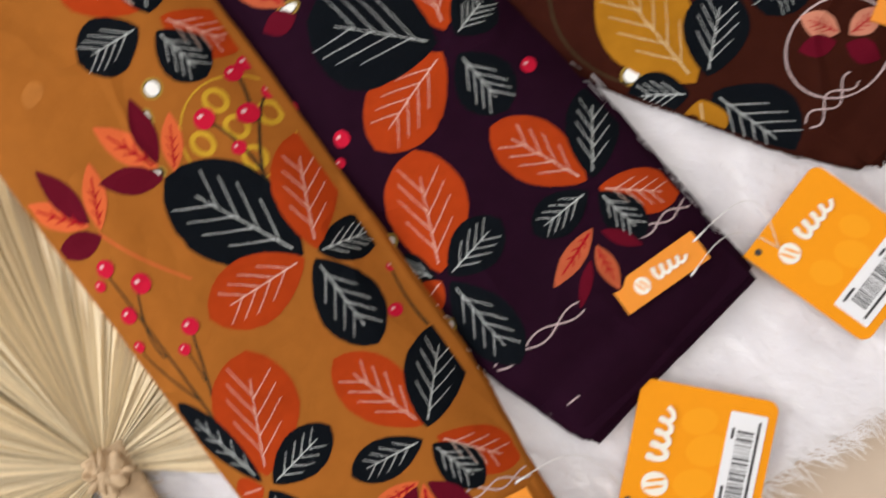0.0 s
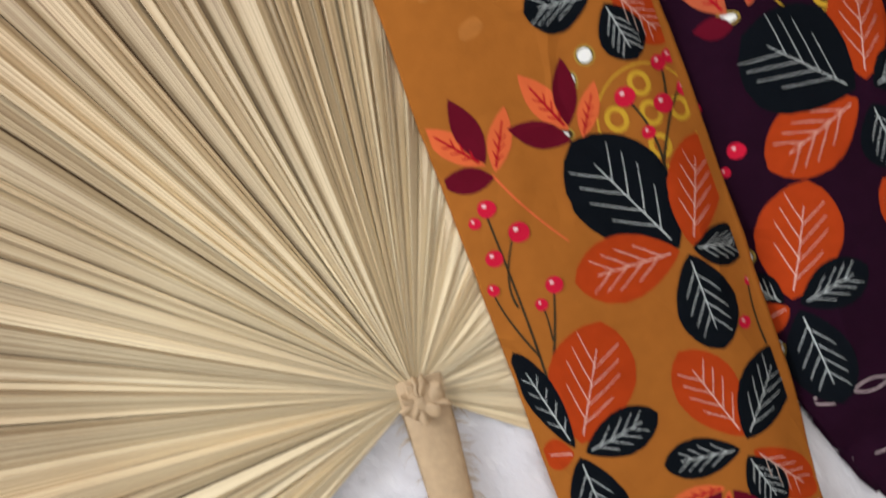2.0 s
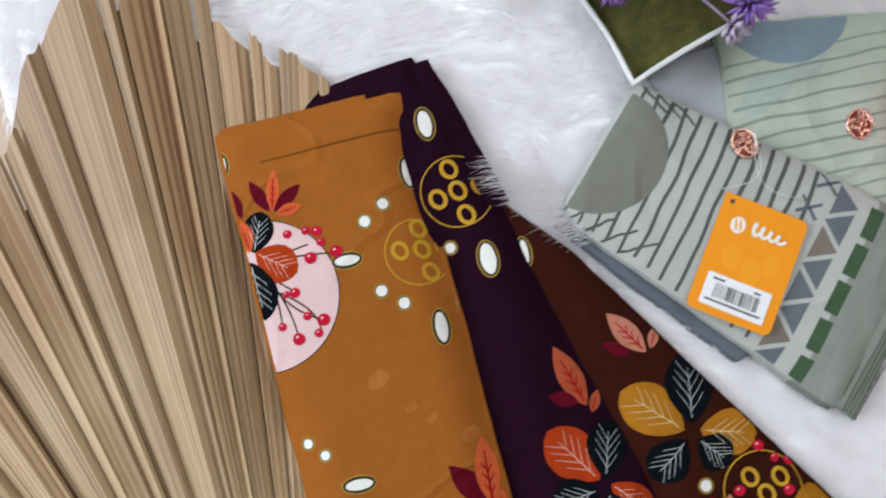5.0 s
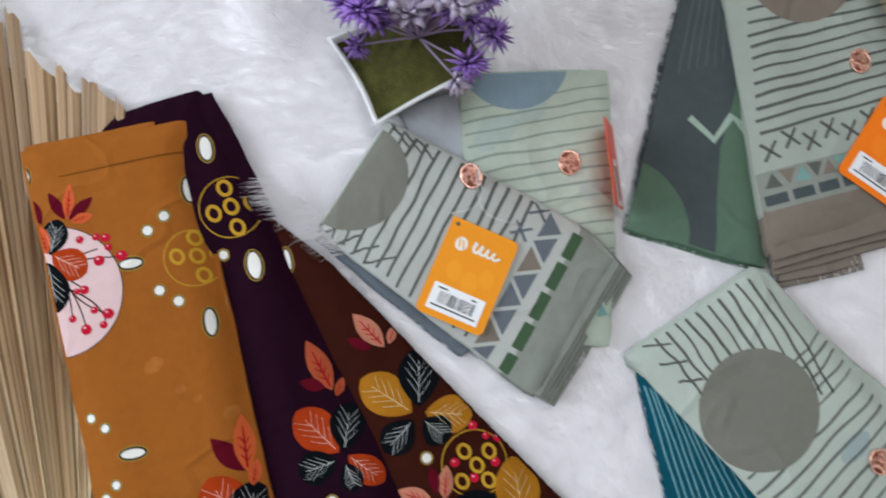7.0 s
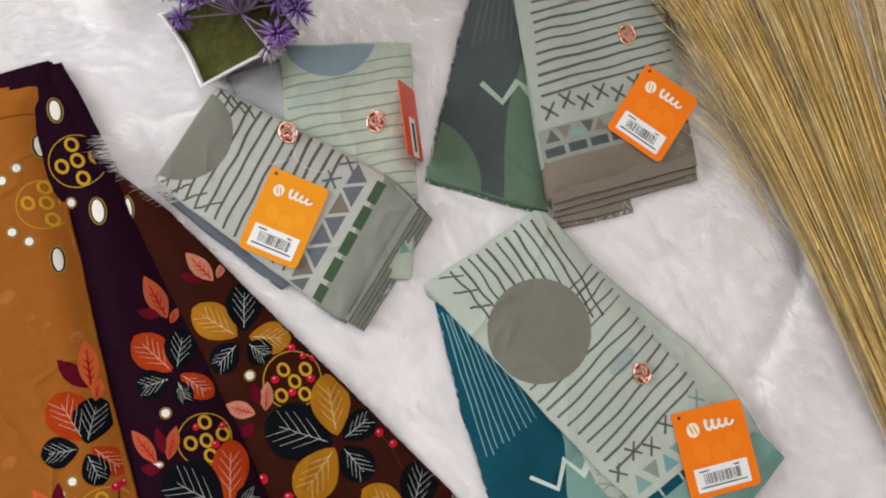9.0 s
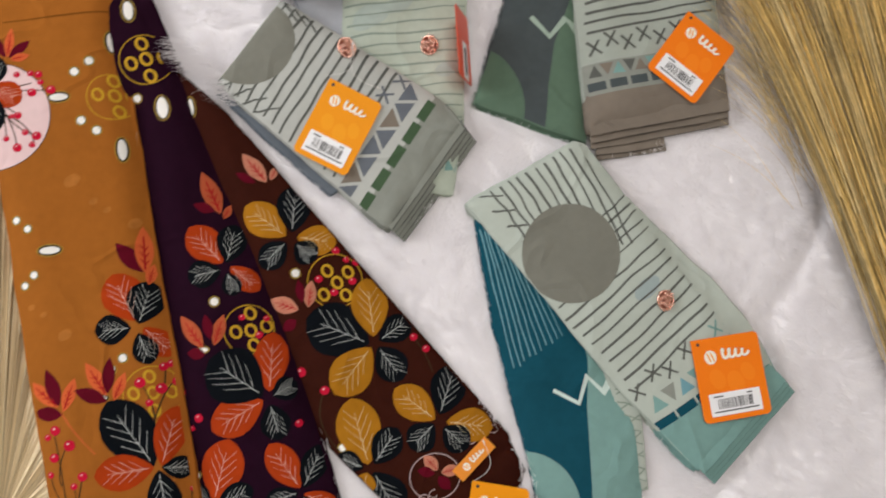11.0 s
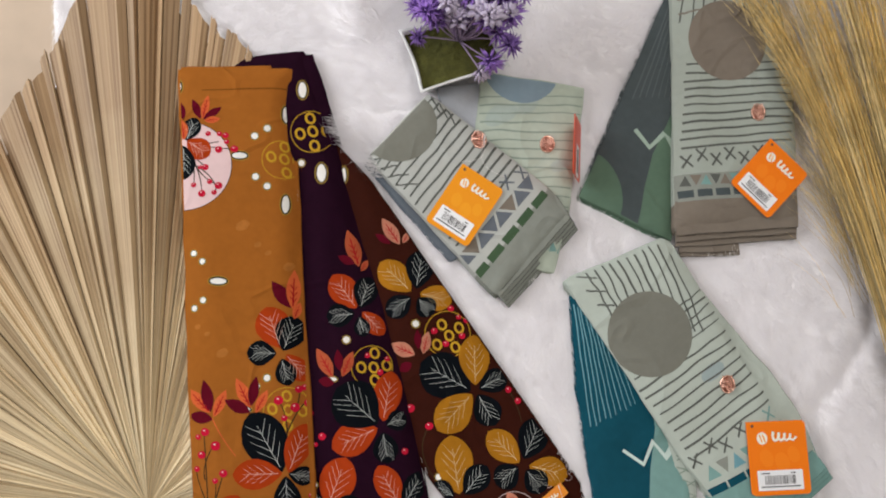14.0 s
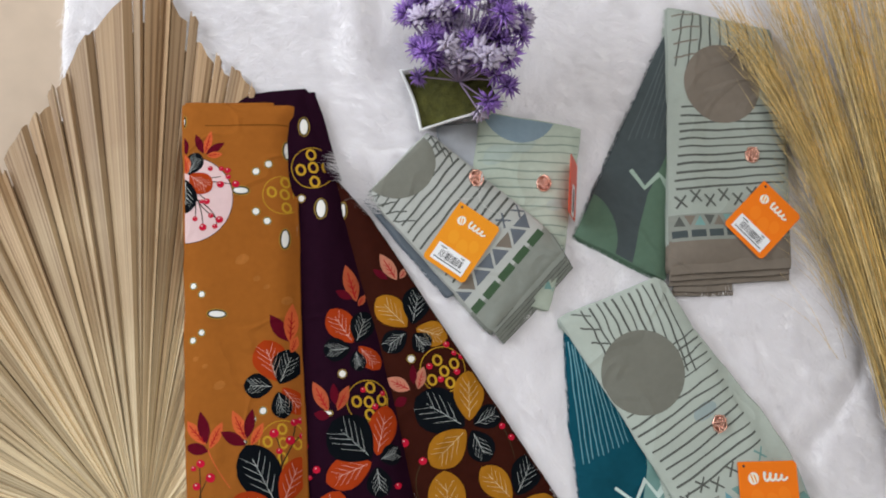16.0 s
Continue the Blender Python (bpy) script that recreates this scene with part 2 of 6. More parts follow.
def palm_leaf():
    """Dried palm: streaks along each pleat, blotches across it."""
    mat = bpy.data.materials.new("dry_palm_leaf")
    mat.use_nodes = True
    nt = mat.node_tree
    b = nt.nodes["Principled BSDF"]
    b.inputs["Roughness"].default_value = 0.55
    uv = nt.nodes.new("ShaderNodeUVMap")
    uv.uv_map = "along"
    info = nt.nodes.new("ShaderNodeObjectInfo")
    mp = nt.nodes.new("ShaderNodeMapping")
    mp.inputs["Scale"].default_value = (9.0, 0.22, 1)
    nt.links.new(uv.outputs[0], mp.inputs["Vector"])
    off = nt.nodes.new("ShaderNodeCombineXYZ")
    mul = nt.nodes.new("ShaderNodeMath")
    mul.operation = "MULTIPLY"
    mul.inputs[1].default_value = 50
    nt.links.new(info.outputs["Random"], mul.inputs[0])
    nt.links.new(mul.outputs[0], off.inputs[0])
    nt.links.new(off.outputs[0], mp.inputs["Location"])
    n1 = nt.nodes.new("ShaderNodeTexNoise")
    n1.inputs["Scale"].default_value, n1.inputs["Detail"].default_value = 1.0, 6
    nt.links.new(mp.outputs[0], n1.inputs["Vector"])
    ramp = nt.nodes.new("ShaderNodeValToRGB")
    ramp.color_ramp.elements[0].position, ramp.color_ramp.elements[0].color = 0.28, (0.31, 0.20, 0.10, 1)
    ramp.color_ramp.elements[1].position, ramp.color_ramp.elements[1].color = 0.66, (0.89, 0.765, 0.51, 1)
    mid = ramp.color_ramp.elements.new(0.5)
    mid.color = (0.785, 0.63, 0.40, 1)
    nt.links.new(n1.outputs["Fac"], ramp.inputs["Fac"])
    co = nt.nodes.new("ShaderNodeTexCoord")
    n2 = nt.nodes.new("ShaderNodeTexNoise")
    n2.inputs["Scale"].default_value, n2.inputs["Detail"].default_value = 7, 5
    nt.links.new(co.outputs["Object"], n2.inputs["Vector"])
    sep = nt.nodes.new("ShaderNodeSeparateXYZ")
    nt.links.new(uv.outputs[0], sep.inputs[0])
    age = nt.nodes.new("ShaderNodeMath")
    age.operation = "MULTIPLY_ADD"
    age.inputs[1].default_value, age.inputs[2].default_value = 2.4, 0.0
    nt.links.new(n2.outputs["Fac"], age.inputs[0])
    nt.links.new(sep.outputs[1], age.inputs[2])
    fac = nt.nodes.new("ShaderNodeMapRange")
    fac.inputs["From Min"].default_value, fac.inputs["From Max"].default_value = 1.75, 3.8
    fac.inputs["To Max"].default_value = 0.9
    nt.links.new(age.outputs[0], fac.inputs["Value"])
    tan = nt.nodes.new("ShaderNodeMix")
    tan.data_type, tan.blend_type = "RGBA", "MULTIPLY"
    tan.inputs[7].default_value = (0.46, 0.345, 0.27, 1)
    rng = nt.nodes.new("ShaderNodeMapRange")
    rng.inputs["To Min"].default_value, rng.inputs["To Max"].default_value = 0.78, 1.16
    nt.links.new(info.outputs["Random"], rng.inputs["Value"])
    hsv = nt.nodes.new("ShaderNodeHueSaturation")
    nt.links.new(fac.outputs["Result"], tan.inputs[0])
    nt.links.new(ramp.outputs["Color"], tan.inputs[6])
    nt.links.new(tan.outputs[2], hsv.inputs["Color"])
    nt.links.new(rng.outputs["Result"], hsv.inputs["Value"])
    nt.links.new(hsv.outputs["Color"], b.inputs["Base Color"])
    bp = nt.nodes.new("ShaderNodeBump")
    bp.inputs["Strength"].default_value, bp.inputs["Distance"].default_value = 0.5, 0.0015
    nt.links.new(n1.outputs["Fac"], bp.inputs["Height"])
    nt.links.new(bp.outputs["Normal"], b.inputs["Normal"])
    return mat


PALM = palm_leaf()

# ---- helpers for meshes ----


def mesh_object(name, verts, faces, mat, parent=None, label="", smooth=True):
    me = bpy.data.meshes.new(name)
    me.from_pydata(verts, [], faces)
    me.materials.append(mat)
    if smooth:
        me.polygons.foreach_set("use_smooth", [True] * len(me.polygons))
    me.update()
    ob = new(name, me)
    if parent:
        ob.parent = parent
    if label:
        tagged(ob, label)
    return ob


def part(name, bm, mat, parent, label=""):
    me = bpy.data.meshes.new(name)
    bm.to_mesh(me)
    bm.free()
    me.materials.append(mat)
    me.polygons.foreach_set("use_smooth", [True] * len(me.polygons))
    ob = new(name, me)
    ob.parent = parent
    if label:
        tagged(ob, label)
    return ob


def thing(name, label, category, group="", kind=""):
    return tagged(new(name), label, category, group, kind)


def tube(points, r, sides=6, taper=1.0):
    """Verts and faces of a tube along points, radius r, ending at r * taper."""
    vs, fs = [], []
    pts = [Vector(p) for p in points]
    for i, p in enumerate(pts):
        d = (pts[min(i + 1, len(pts) - 1)] - pts[max(i - 1, 0)]).normalized()
        a = d.cross(Vector((0, 0, 1)) if abs(d.z) < 0.9 else Vector((1, 0, 0))).normalized()
        b = d.cross(a)
        rr = r * (1 + (taper - 1) * i / (len(pts) - 1))
        for k in range(sides):
            q = 2 * math.pi * k / sides
            vs.append(p + (a * math.cos(q) + b * math.sin(q)) * rr)
    for i in range(len(pts) - 1):
        for k in range(sides):
            j, j2 = i * sides + k, i * sides + (k + 1) % sides
            fs.append((j, j2, j2 + sides, j + sides))
    fs.append(tuple(range(sides))[::-1])
    fs.append(tuple(range((len(pts) - 1) * sides, len(pts) * sides)))
    return vs, fs


def gather(parts_list):
    vs, fs = [], []
    for v, f in parts_list:
        n = len(vs)
        vs += list(v)
        fs += [tuple(i + n for i in face) for face in f]
    return vs, fs


def cut(poly, nx, ny, d):
    """The piece of a polygon where nx * x + ny * y <= d."""
    out = []
    for i, p in enumerate(poly):
        q = poly[(i + 1) % len(poly)]
        a, b = nx * p[0] + ny * p[1] - d, nx * q[0] + ny * q[1] - d
        if a <= 0:
            out.append(p)
        if (a < 0 < b) or (b < 0 < a):
            u = a / (a - b)
            out.append((p[0] + u * (q[0] - p[0]), p[1] + u * (q[1] - p[1])))
    return out


CELL = 0.006


def cells(poly, size=CELL):
    """A polygon cut up along a square grid."""
    xs, ys = [p[0] for p in poly], [p[1] for p in poly]
    for i in range(math.floor(min(xs) / size), math.floor(max(xs) / size) + 1):
        col = cut(cut(poly, -1, 0, -i * size), 1, 0, (i + 1) * size)
        if len(col) < 3:
            continue
        for j in range(math.floor(min(ys) / size), math.floor(max(ys) / size) + 1):
            piece = cut(cut(col, 0, -1, -j * size), 0, 1, (j + 1) * size)
            if len(piece) < 3:
                continue
            for sd in (1, -1):
                half = cut(piece, sd, -sd, sd * (i - j) * size)
                if len(half) >= 3:
                    yield half


def signed(poly):
    return sum(a[0] * b[1] - b[0] * a[1] for a, b in zip(poly, poly[1:] + poly[:1])) / 2


def hem(owner, pn, pts, mat, seed):
    """An overlocked thread along the edge of a folded layer."""
    line = []
    for (ax, ay), (bx, by) in zip(pts, pts[1:]):
        for k in range(14):
            u = k / 13
            x, y = ax + u * (bx - ax), ay + u * (by - ay)
            w = 0.0012 * noise.noise(Vector((x * 32, y * 32, pn.seed))) + 0.0004 * noise.noise(Vector((x * 90, y * 90, seed)))
            nx, ny = by - ay, ax - bx
            ln = math.hypot(nx, ny)
            line.append((x + nx / ln * (w + 0.0004), y + ny / ln * (w + 0.0004), pn.h(x, y) - 0.0004))
    vs, fs = tube(line, 0.00042, 5)
    mesh_object("hem_thread", vs, fs, mat, owner, "dark thread along a folded edge")


def end_layers(owner, quad, step, n, top, base, mat, seed, edge=None, thread_mat=None):
    """Folded edges that fan out below the end of a scarf: n thin layers, each one step further out."""
    for k in range(n):
        dz = (top - base) / n
        q = [(x + step[0] * (k + 1), y + step[1] * (k + 1)) for x, y in quad]
        pn = Panel(owner, q, top - k * dz, top - (k + 0.62) * dz, mat, 1, 0.0008, seed + k * 3, sag=0.0012)
        if edge:
            hem(owner, pn, q[edge[0]:edge[1] + 1], thread_mat, seed)


class Panel:
    """One folded panel of a scarf: an outline in the plan (counter-clockwise), its top's height and its layers."""

    def __init__(self, owner, outline, top, base, mat, layers=3, ripple=0.0007, seed=0, slope=(0, 0), sag=0.0022, band=None, roll=0.009, folds=()):
        self.owner, self.outline, self.top, self.seed, self.ripple = owner, outline, top, seed, ripple
        self.band, self.roll, self.folds = band, roll, folds
        self.slope, self.order, self.known, self.sag = slope, 0, {}, sag
        self.cx, self.cy = sum(p[0] for p in outline) / len(outline), sum(p[1] for p in outline) / len(outline)
        step = (top - base) / layers
        rnd = random.Random(seed)
        for k in range(layers):
            hi = top - k * step
            grow = 0.0 if k == 0 else rnd.uniform(-0.0004, 0.0016)
            dx, dy = (0, 0) if k == 0 else (rnd.uniform(-0.0012, 0.0012), rnd.uniform(-0.0012, 0.0012))
            self.sheet(hi, hi - step * 0.93, grow, dx, dy, mat)

    def smooth(self, i, j):
        """The cloth's height at a grid corner: ripples, and edges that sag."""
        if (i, j) not in self.known:
            x, y = i * CELL, j * CELL
            n = noise.noise(Vector((x * 24, y * 16, self.seed * 7.3))) + 0.35 * noise.noise(Vector((x * 55, y * 45, self.seed * 3.1)))
            far = min(((bx - ax) * (y - ay) - (by - ay) * (x - ax)) / math.hypot(bx - ax, by - ay) for (ax, ay), (bx, by) in zip(self.outline, self.outline[1:] + self.outline[:1]))
            sag = self.sag * math.exp(-max(far, -0.004) / self.roll)
            for (ax, ay), (bx, by), rise, width in self.folds:
                ln = math.hypot(bx - ax, by - ay)
                along = ((x - ax) * (bx - ax) + (y - ay) * (by - ay)) / ln
                off = ((bx - ax) * (y - ay) - (by - ay) * (x - ax)) / ln + 0.0025 * noise.noise(Vector((along * 14, self.seed, 0)))
                past = max(-along, along - ln, 0.0)
                sag -= rise * math.exp(-((off / width) ** 2) - (past / 0.02) ** 2)
            self.known[(i, j)] = self.top + self.ripple * n - sag + self.slope[0] * (x - self.cx) + self.slope[1] * (y - self.cy)
        return self.known[(i, j)]

    def h(self, x, y):
        u, v = x / CELL, y / CELL
        i, j = math.floor(u), math.floor(v)
        u, v = u - i, v - j
        a, c = self.smooth(i, j), self.smooth(i + 1, j + 1)
        if u > v:
            b = self.smooth(i + 1, j)
            return a + (b - a) * u + (c - b) * v
        b = self.smooth(i, j + 1)
        return a + (b - a) * v + (c - b) * u

    def edge(self, grow, dx, dy, step=0.006):
        """The outline with points every few millimetres, softly waving, and outward normals."""
        pts, n = [], len(self.outline)
        for i in range(n):
            (ax, ay), (bx, by) = self.outline[i], self.outline[(i + 1) % n]
            m = max(1, int(math.hypot(bx - ax, by - ay) / step))
            nx, ny = by - ay, ax - bx
            ln = math.hypot(nx, ny)
            for k in range(m):
                u = k / m
                x, y = ax + u * (bx - ax), ay + u * (by - ay)
                w = 0.0012 * noise.noise(Vector((x * 32, y * 32, self.seed))) + 0.0004 * noise.noise(Vector((x * 120, y * 120, self.seed))) + grow
                pts.append((x + dx + w * nx / ln, y + dy + w * ny / ln))
        return pts

    def sheet(self, hi, lo, grow, dx, dy, mat):
        ring = self.edge(grow, dx, dy)
        vs, fs, seen = [], [], {}
        drop = hi - self.top

        def vert(x, y, z):
            key = (round(x, 6), round(y, 6), round(z, 6))
            if key not in seen:
                seen[key] = len(vs)
                vs.append((x, y, z))
            return seen[key]

        for piece in cells(ring):
            f = []
            for x, y in piece:
                v = vert(x, y, self.h(x, y) + drop)
                if v not in f:
                    f.append(v)
            if len(f) >= 3:
                fs.append(tuple(f))
        tops = len(fs) if drop == 0 else 0
        n, half = len(ring), (hi - lo) / 2
        rows_ = []
        for i, (x, y) in enumerate(ring):
            (px, py), (qx, qy) = ring[i - 1], ring[(i + 1) % n]
            nx, ny = qy - py, px - qx
            ln = math.hypot(nx, ny) or 1
            nx, ny = nx / ln, ny / ln
            z = self.h(x, y) + drop
            row = []
            for a in (90, 55, 20, -20, -55, -90):
                c, s = math.cos(math.radians(a)), math.sin(math.radians(a))
                row.append(vert(x + nx * half * c, y + ny * half * c, z - half + half * s))
            rows_.append(row)
        for i in range(n):
            a, b = rows_[i], rows_[(i + 1) % n]
            for k in range(5):
                f = []
                for v in (a[k], a[k + 1], b[k + 1], b[k]):
                    if v not in f:
                        f.append(v)
                if len(f) >= 3:
                    fs.append(tuple(f))
        ob = mesh_object("fold_layer", vs, fs, mat, self.owner)
        if self.band:
            (ax, ay), (bx, by), ink = self.band
            ob.data.materials.append(INK[ink])
            for p in ob.data.polygons[tops:]:
                if (bx - ax) * (p.center.y - ay) - (by - ay) * (p.center.x - ax) < 0:
                    p.material_index = 1

    def clip(self, poly):
        n = len(self.outline)
        for i in range(n):
            (ax, ay), (bx, by) = self.outline[i], self.outline[(i + 1) % n]
            nx, ny = by - ay, ax - bx
            ln = math.hypot(nx, ny)
            poly = cut(poly, nx / ln, ny / ln, (nx * ax + ny * ay) / ln + 0.0003)
            if len(poly) < 3:
                return []
        return poly

    def lay(self, name, polys, ink, level, parent=None, label=""):
        """Printed shapes that follow the cloth, level steps above it."""
        vs, fs, seen = [], [], {}
        lift = 0.00010 + 0.00004 * level
        for poly in polys:
            if signed(poly) < 0:
                poly = poly[::-1]
            poly = self.clip(poly)
            if len(poly) < 3:
                continue
            for piece in cells(poly):
                f = []
                for x, y in piece:
                    key = (round(x, 6), round(y, 6))
                    if key not in seen:
                        seen[key] = len(vs)
                        vs.append((x, y, self.h(x, y) + lift))
                    if seen[key] not in f:
                        f.append(seen[key])
                if len(f) >= 3:
                    fs.append(tuple(f))
        if fs:
            return mesh_object(name, vs, fs, INK[ink], parent or self.owner, label)
        return None


def stroke(pts, w0, w1=None):
    """Quads along a line of points, of width w0 to w1."""
    w1 = w0 if w1 is None else w1
    quads, n = [], len(pts)
    sides = []
    for i, (x, y) in enumerate(pts):
        (px, py), (qx, qy) = pts[max(i - 1, 0)], pts[min(i + 1, n - 1)]
        dx, dy = qx - px, qy - py
        ln = math.hypot(dx, dy) or 1
        w = (w0 + (w1 - w0) * i / (n - 1)) / 2
        sides.append(((x - dy / ln * w, y + dx / ln * w), (x + dy / ln * w, y - dx / ln * w)))
    for a, b in zip(sides, sides[1:]):
        quads.append([a[0], a[1], b[1], b[0]])
    return quads


def oval(x, y, rx, ry, turn=0.0, n=28, wob=0.0):
    c, s = math.cos(radians(turn)), math.sin(radians(turn))
    out = []
    for k in range(n):
        a = 2 * math.pi * k / n
        j = 1 + wob * noise.noise(Vector((x * 900 + math.cos(a), y * 900 + math.sin(a), 0)))
        u, v = rx * j * math.cos(a), ry * j * math.sin(a)
        out.append((x + u * c - v * s, y + u * s + v * c))
    return out


def hoop(x, y, rx, ry, w, turn=0.0, n=30):
    a, b = oval(x, y, rx, ry, turn, n), oval(x, y, rx - w, ry - w, turn, n)
    return [[a[k], a[(k + 1) % n], b[(k + 1) % n], b[k]] for k in range(n)]


def leaf(pn, bx, by, tx, ty, w, ink):
    """A printed leaf from its base to its tip, with its veins."""
    pn.order += 1
    lv = 2 + pn.order * 0.05
    ln = math.hypot(tx - bx, ty - by)
    ux, uy = (tx - bx) / ln, (ty - by) / ln
    slim = ink in ("coral", "maroon", "blush", "ember")

    def at(s, o):
        return (bx + ux * s * ln - uy * o, by + uy * s * ln + ux * o)

    n = 18
    prof = [(math.sin(math.pi * (k / n) ** (0.95 if slim else 1.22)) ** (0.9 if slim else 0.62)) for k in range(n + 1)]
    jag = lambda k, sd: 1 + (0.035 if not slim else 0.05) * noise.noise(Vector((bx * 700 + k * 1.7, by * 700, sd)))
    left = [at(k / n, w / 2 * prof[k] * jag(k, 1)) for k in range(n + 1)]
    right = [at(k / n, -w / 2 * prof[k] * jag(k, 5)) for k in range(1, n)]
    ob = pn.lay("printed_leaf", [left + right[::-1]], ink, lv)
    if ob is None:
        return
    vein = {"navy": "vein", "rust": "pinkvein", "mustard": "creamvein", "coral": "redvein", "ember": "redvein", "blush": "redvein", "maroon": "berry"}[ink]
    if ink == "maroon" and ln < 0.03:
        return
    lw = max(0.00032, ln * (0.0066 if not slim else 0.036))
    quads = stroke([at(s, 0) for s in (0.08, 0.3, 0.55, 0.78)], lw * 1.1, lw * 0.7)
    if ln > (0.010 if slim else 0.016):
        for k in range(4 if not slim else 3):
            s = 0.17 + 0.15 * k
            reach = w * (0.31 - 0.035 * abs(k - 1)) * (0.8 if slim else 1)
            for sd in (1, -1):
                s2 = s + (0.035 if sd > 0 else 0)
                e2 = min(s2 + reach * 1.35 / ln, 0.92)
                quads += stroke([at(s2, 0), at((s2 + e2) / 2, sd * reach * 0.52), at(e2, sd * reach)], lw * 0.8, lw * 0.5)
    pn.lay("leaf_venation", quads, vein, lv + 1.2, ob)


def twig(pn, ax, ay, bx, by, cx, cy, w, ink):
    pts = []
    for k in range(9):
        u = k / 8
        pts.append(((1 - u) ** 2 * ax + 2 * u * (1 - u) * (2 * bx - (ax + cx) / 2) + u * u * cx, (1 - u) ** 2 * ay + 2 * u * (1 - u) * (2 * by - (ay + cy) / 2) + u * u * cy))
    pn.lay("printed_twig", stroke(pts, w, w * 0.7), ink, 1.6)


def berry(pn, x, y, r):
    ob = pn.lay("printed_berry", [oval(x, y, r, r * 0.95, 0, 20, 0.06)], "berry", 7.5)
    if ob and r > 0.0016:
        pn.lay("berry_glint", [oval(x - r * 0.2, y + r * 0.35, r * 0.24, r * 0.18, 0, 10)], "pink", 8.3, ob)


def dot(pn, x, y, rx, ry, turn):
    """A white dot in a dark ring with a thin gold line round it."""
    gap, ex = (0.0012, 0.0003) if max(rx, ry) < 0.005 else (0.0021, 0.0004)
    ob = pn.lay("printed_dot", [oval(x, y, rx + ex, ry + ex, turn)], "rimgold", 0.4)
    if ob:
        pn.lay("dot_rim", [oval(x, y, rx + ex - 0.0007, ry + ex - 0.0007, turn)], "olive", 0.9, ob)
        pn.lay("dot_face", [oval(x, y, max(rx + ex - gap, 0.001), max(ry + ex - gap, 0.001), turn, 24, 0.05)], "white", 1.4, ob)


def disc(pn, x, y, r):
    pn.lay("printed_hoop", hoop(x, y, r, r, max(0.0007, r * 0.035)), "gold", 0.5)


def disc2(pn, x, y, r):
    pn.lay("printed_hoop", hoop(x, y, r, r * 0.9, 0.0006), "lilac", 0.5)


def moon(pn, x, y, r):
    ob = pn.lay("printed_disc", [oval(x, y, r + 0.0006, r + 0.0006, 0, 60)], "olive", 0.1)
    pn.lay("disc_face", [oval(x, y, r, r, 0, 60)], "pink", 0.6, ob)


def ring(pn, x, y, r):
    pn.lay("printed_ring", hoop(x, y, r * 0.85, r, r * 0.38, 20), "gold", 0.7)


def chain(pn, ax, ay, bx, by, amp):
    ln = math.hypot(bx - ax, by - ay)
    ux, uy = (bx - ax) / ln, (by - ay) / ln
    for sd in (1, -1):
        pts = []
        for k in range(33):
            u = k / 32
            o = sd * amp / 2 * math.sin(u * math.pi * 2.6 + 0.4)
            pts.append((ax + ux * u * ln - uy * o, ay + uy * u * ln + ux * o))
        pn.lay("printed_chain", stroke(pts, 0.00055), "lilac", 1.2 + 0.3 * sd)


def stripes(pn, a0, a1, b0, b1, n, w, ink, level=1.0, wob=0.0012, seed=0):
    """n hand-drawn lines, swept from a0-b0 to a1-b1."""
    rnd = random.Random(seed)
    for i in range(n):
        u = i / (n - 1)
        ax, ay = a0[0] + u * (a1[0] - a0[0]), a0[1] + u * (a1[1] - a0[1])
        bx, by = b0[0] + u * (b1[0] - b0[0]), b0[1] + u * (b1[1] - b0[1])
        s, e = rnd.uniform(0, 0.03), rnd.uniform(0.97, 1.0)
        off, pts = rnd.uniform(0, 50), []
        ln = math.hypot(bx - ax, by - ay)
        for k in range(15):
            v = s + (e - s) * k / 14
            o = wob * noise.noise(Vector((v * 4 + off, i * 3.3, seed)))
            pts.append((ax + v * (bx - ax) - (by - ay) / ln * o, ay + v * (by - ay) + (bx - ax) / ln * o))
        ww = w * rnd.uniform(0.8, 1.15)
        pn.lay("printed_stripe", stroke(pts, ww, ww * rnd.uniform(0.7, 1.0)), ink, level)


def cross_mark(pn, x, y, r, turn, w, ink):
    quads = []
    for a in (turn + 50, turn - 50):
        c, s = math.cos(radians(a)) * r, math.sin(radians(a)) * r
        quads += stroke([(x - c, y - s), (x + c * 0.1, y + s * 0.1), (x + c, y + s)], w, w * 0.8)
    pn.lay("printed_cross", quads, ink, 2.0)


def row_of(pn, a, b, n, make):
    for i in range(n):
        u = (i + 0.5) / n
        make(i, a[0] + u * (b[0] - a[0]), a[1] + u * (b[1] - a[1]))


def shape(pn, pts, ink, level, name="printed_patch"):
    return pn.lay(name, [list(pts)], ink, level)


def turned(x, y, pts, deg):
    c, s = math.cos(radians(deg)), math.sin(radians(deg))
    return [(x + u * c - v * s, y + u * s + v * c) for u, v in pts]


# ---- the room ----


def slab(name, x0, y0, z0, x1, y1, z1, mat, label, category):
    vs = [(x, y, z) for x in (x0, x1) for y in (y0, y1) for z in (z0, z1)]
    fs = [(0, 1, 3, 2), (4, 6, 7, 5), (0, 4, 5, 1), (2, 3, 7, 6), (0, 2, 6, 4), (1, 5, 7, 3)]
    return tagged(mesh_object(name, vs, fs, mat, None, "", False), label, category, "", "structure")


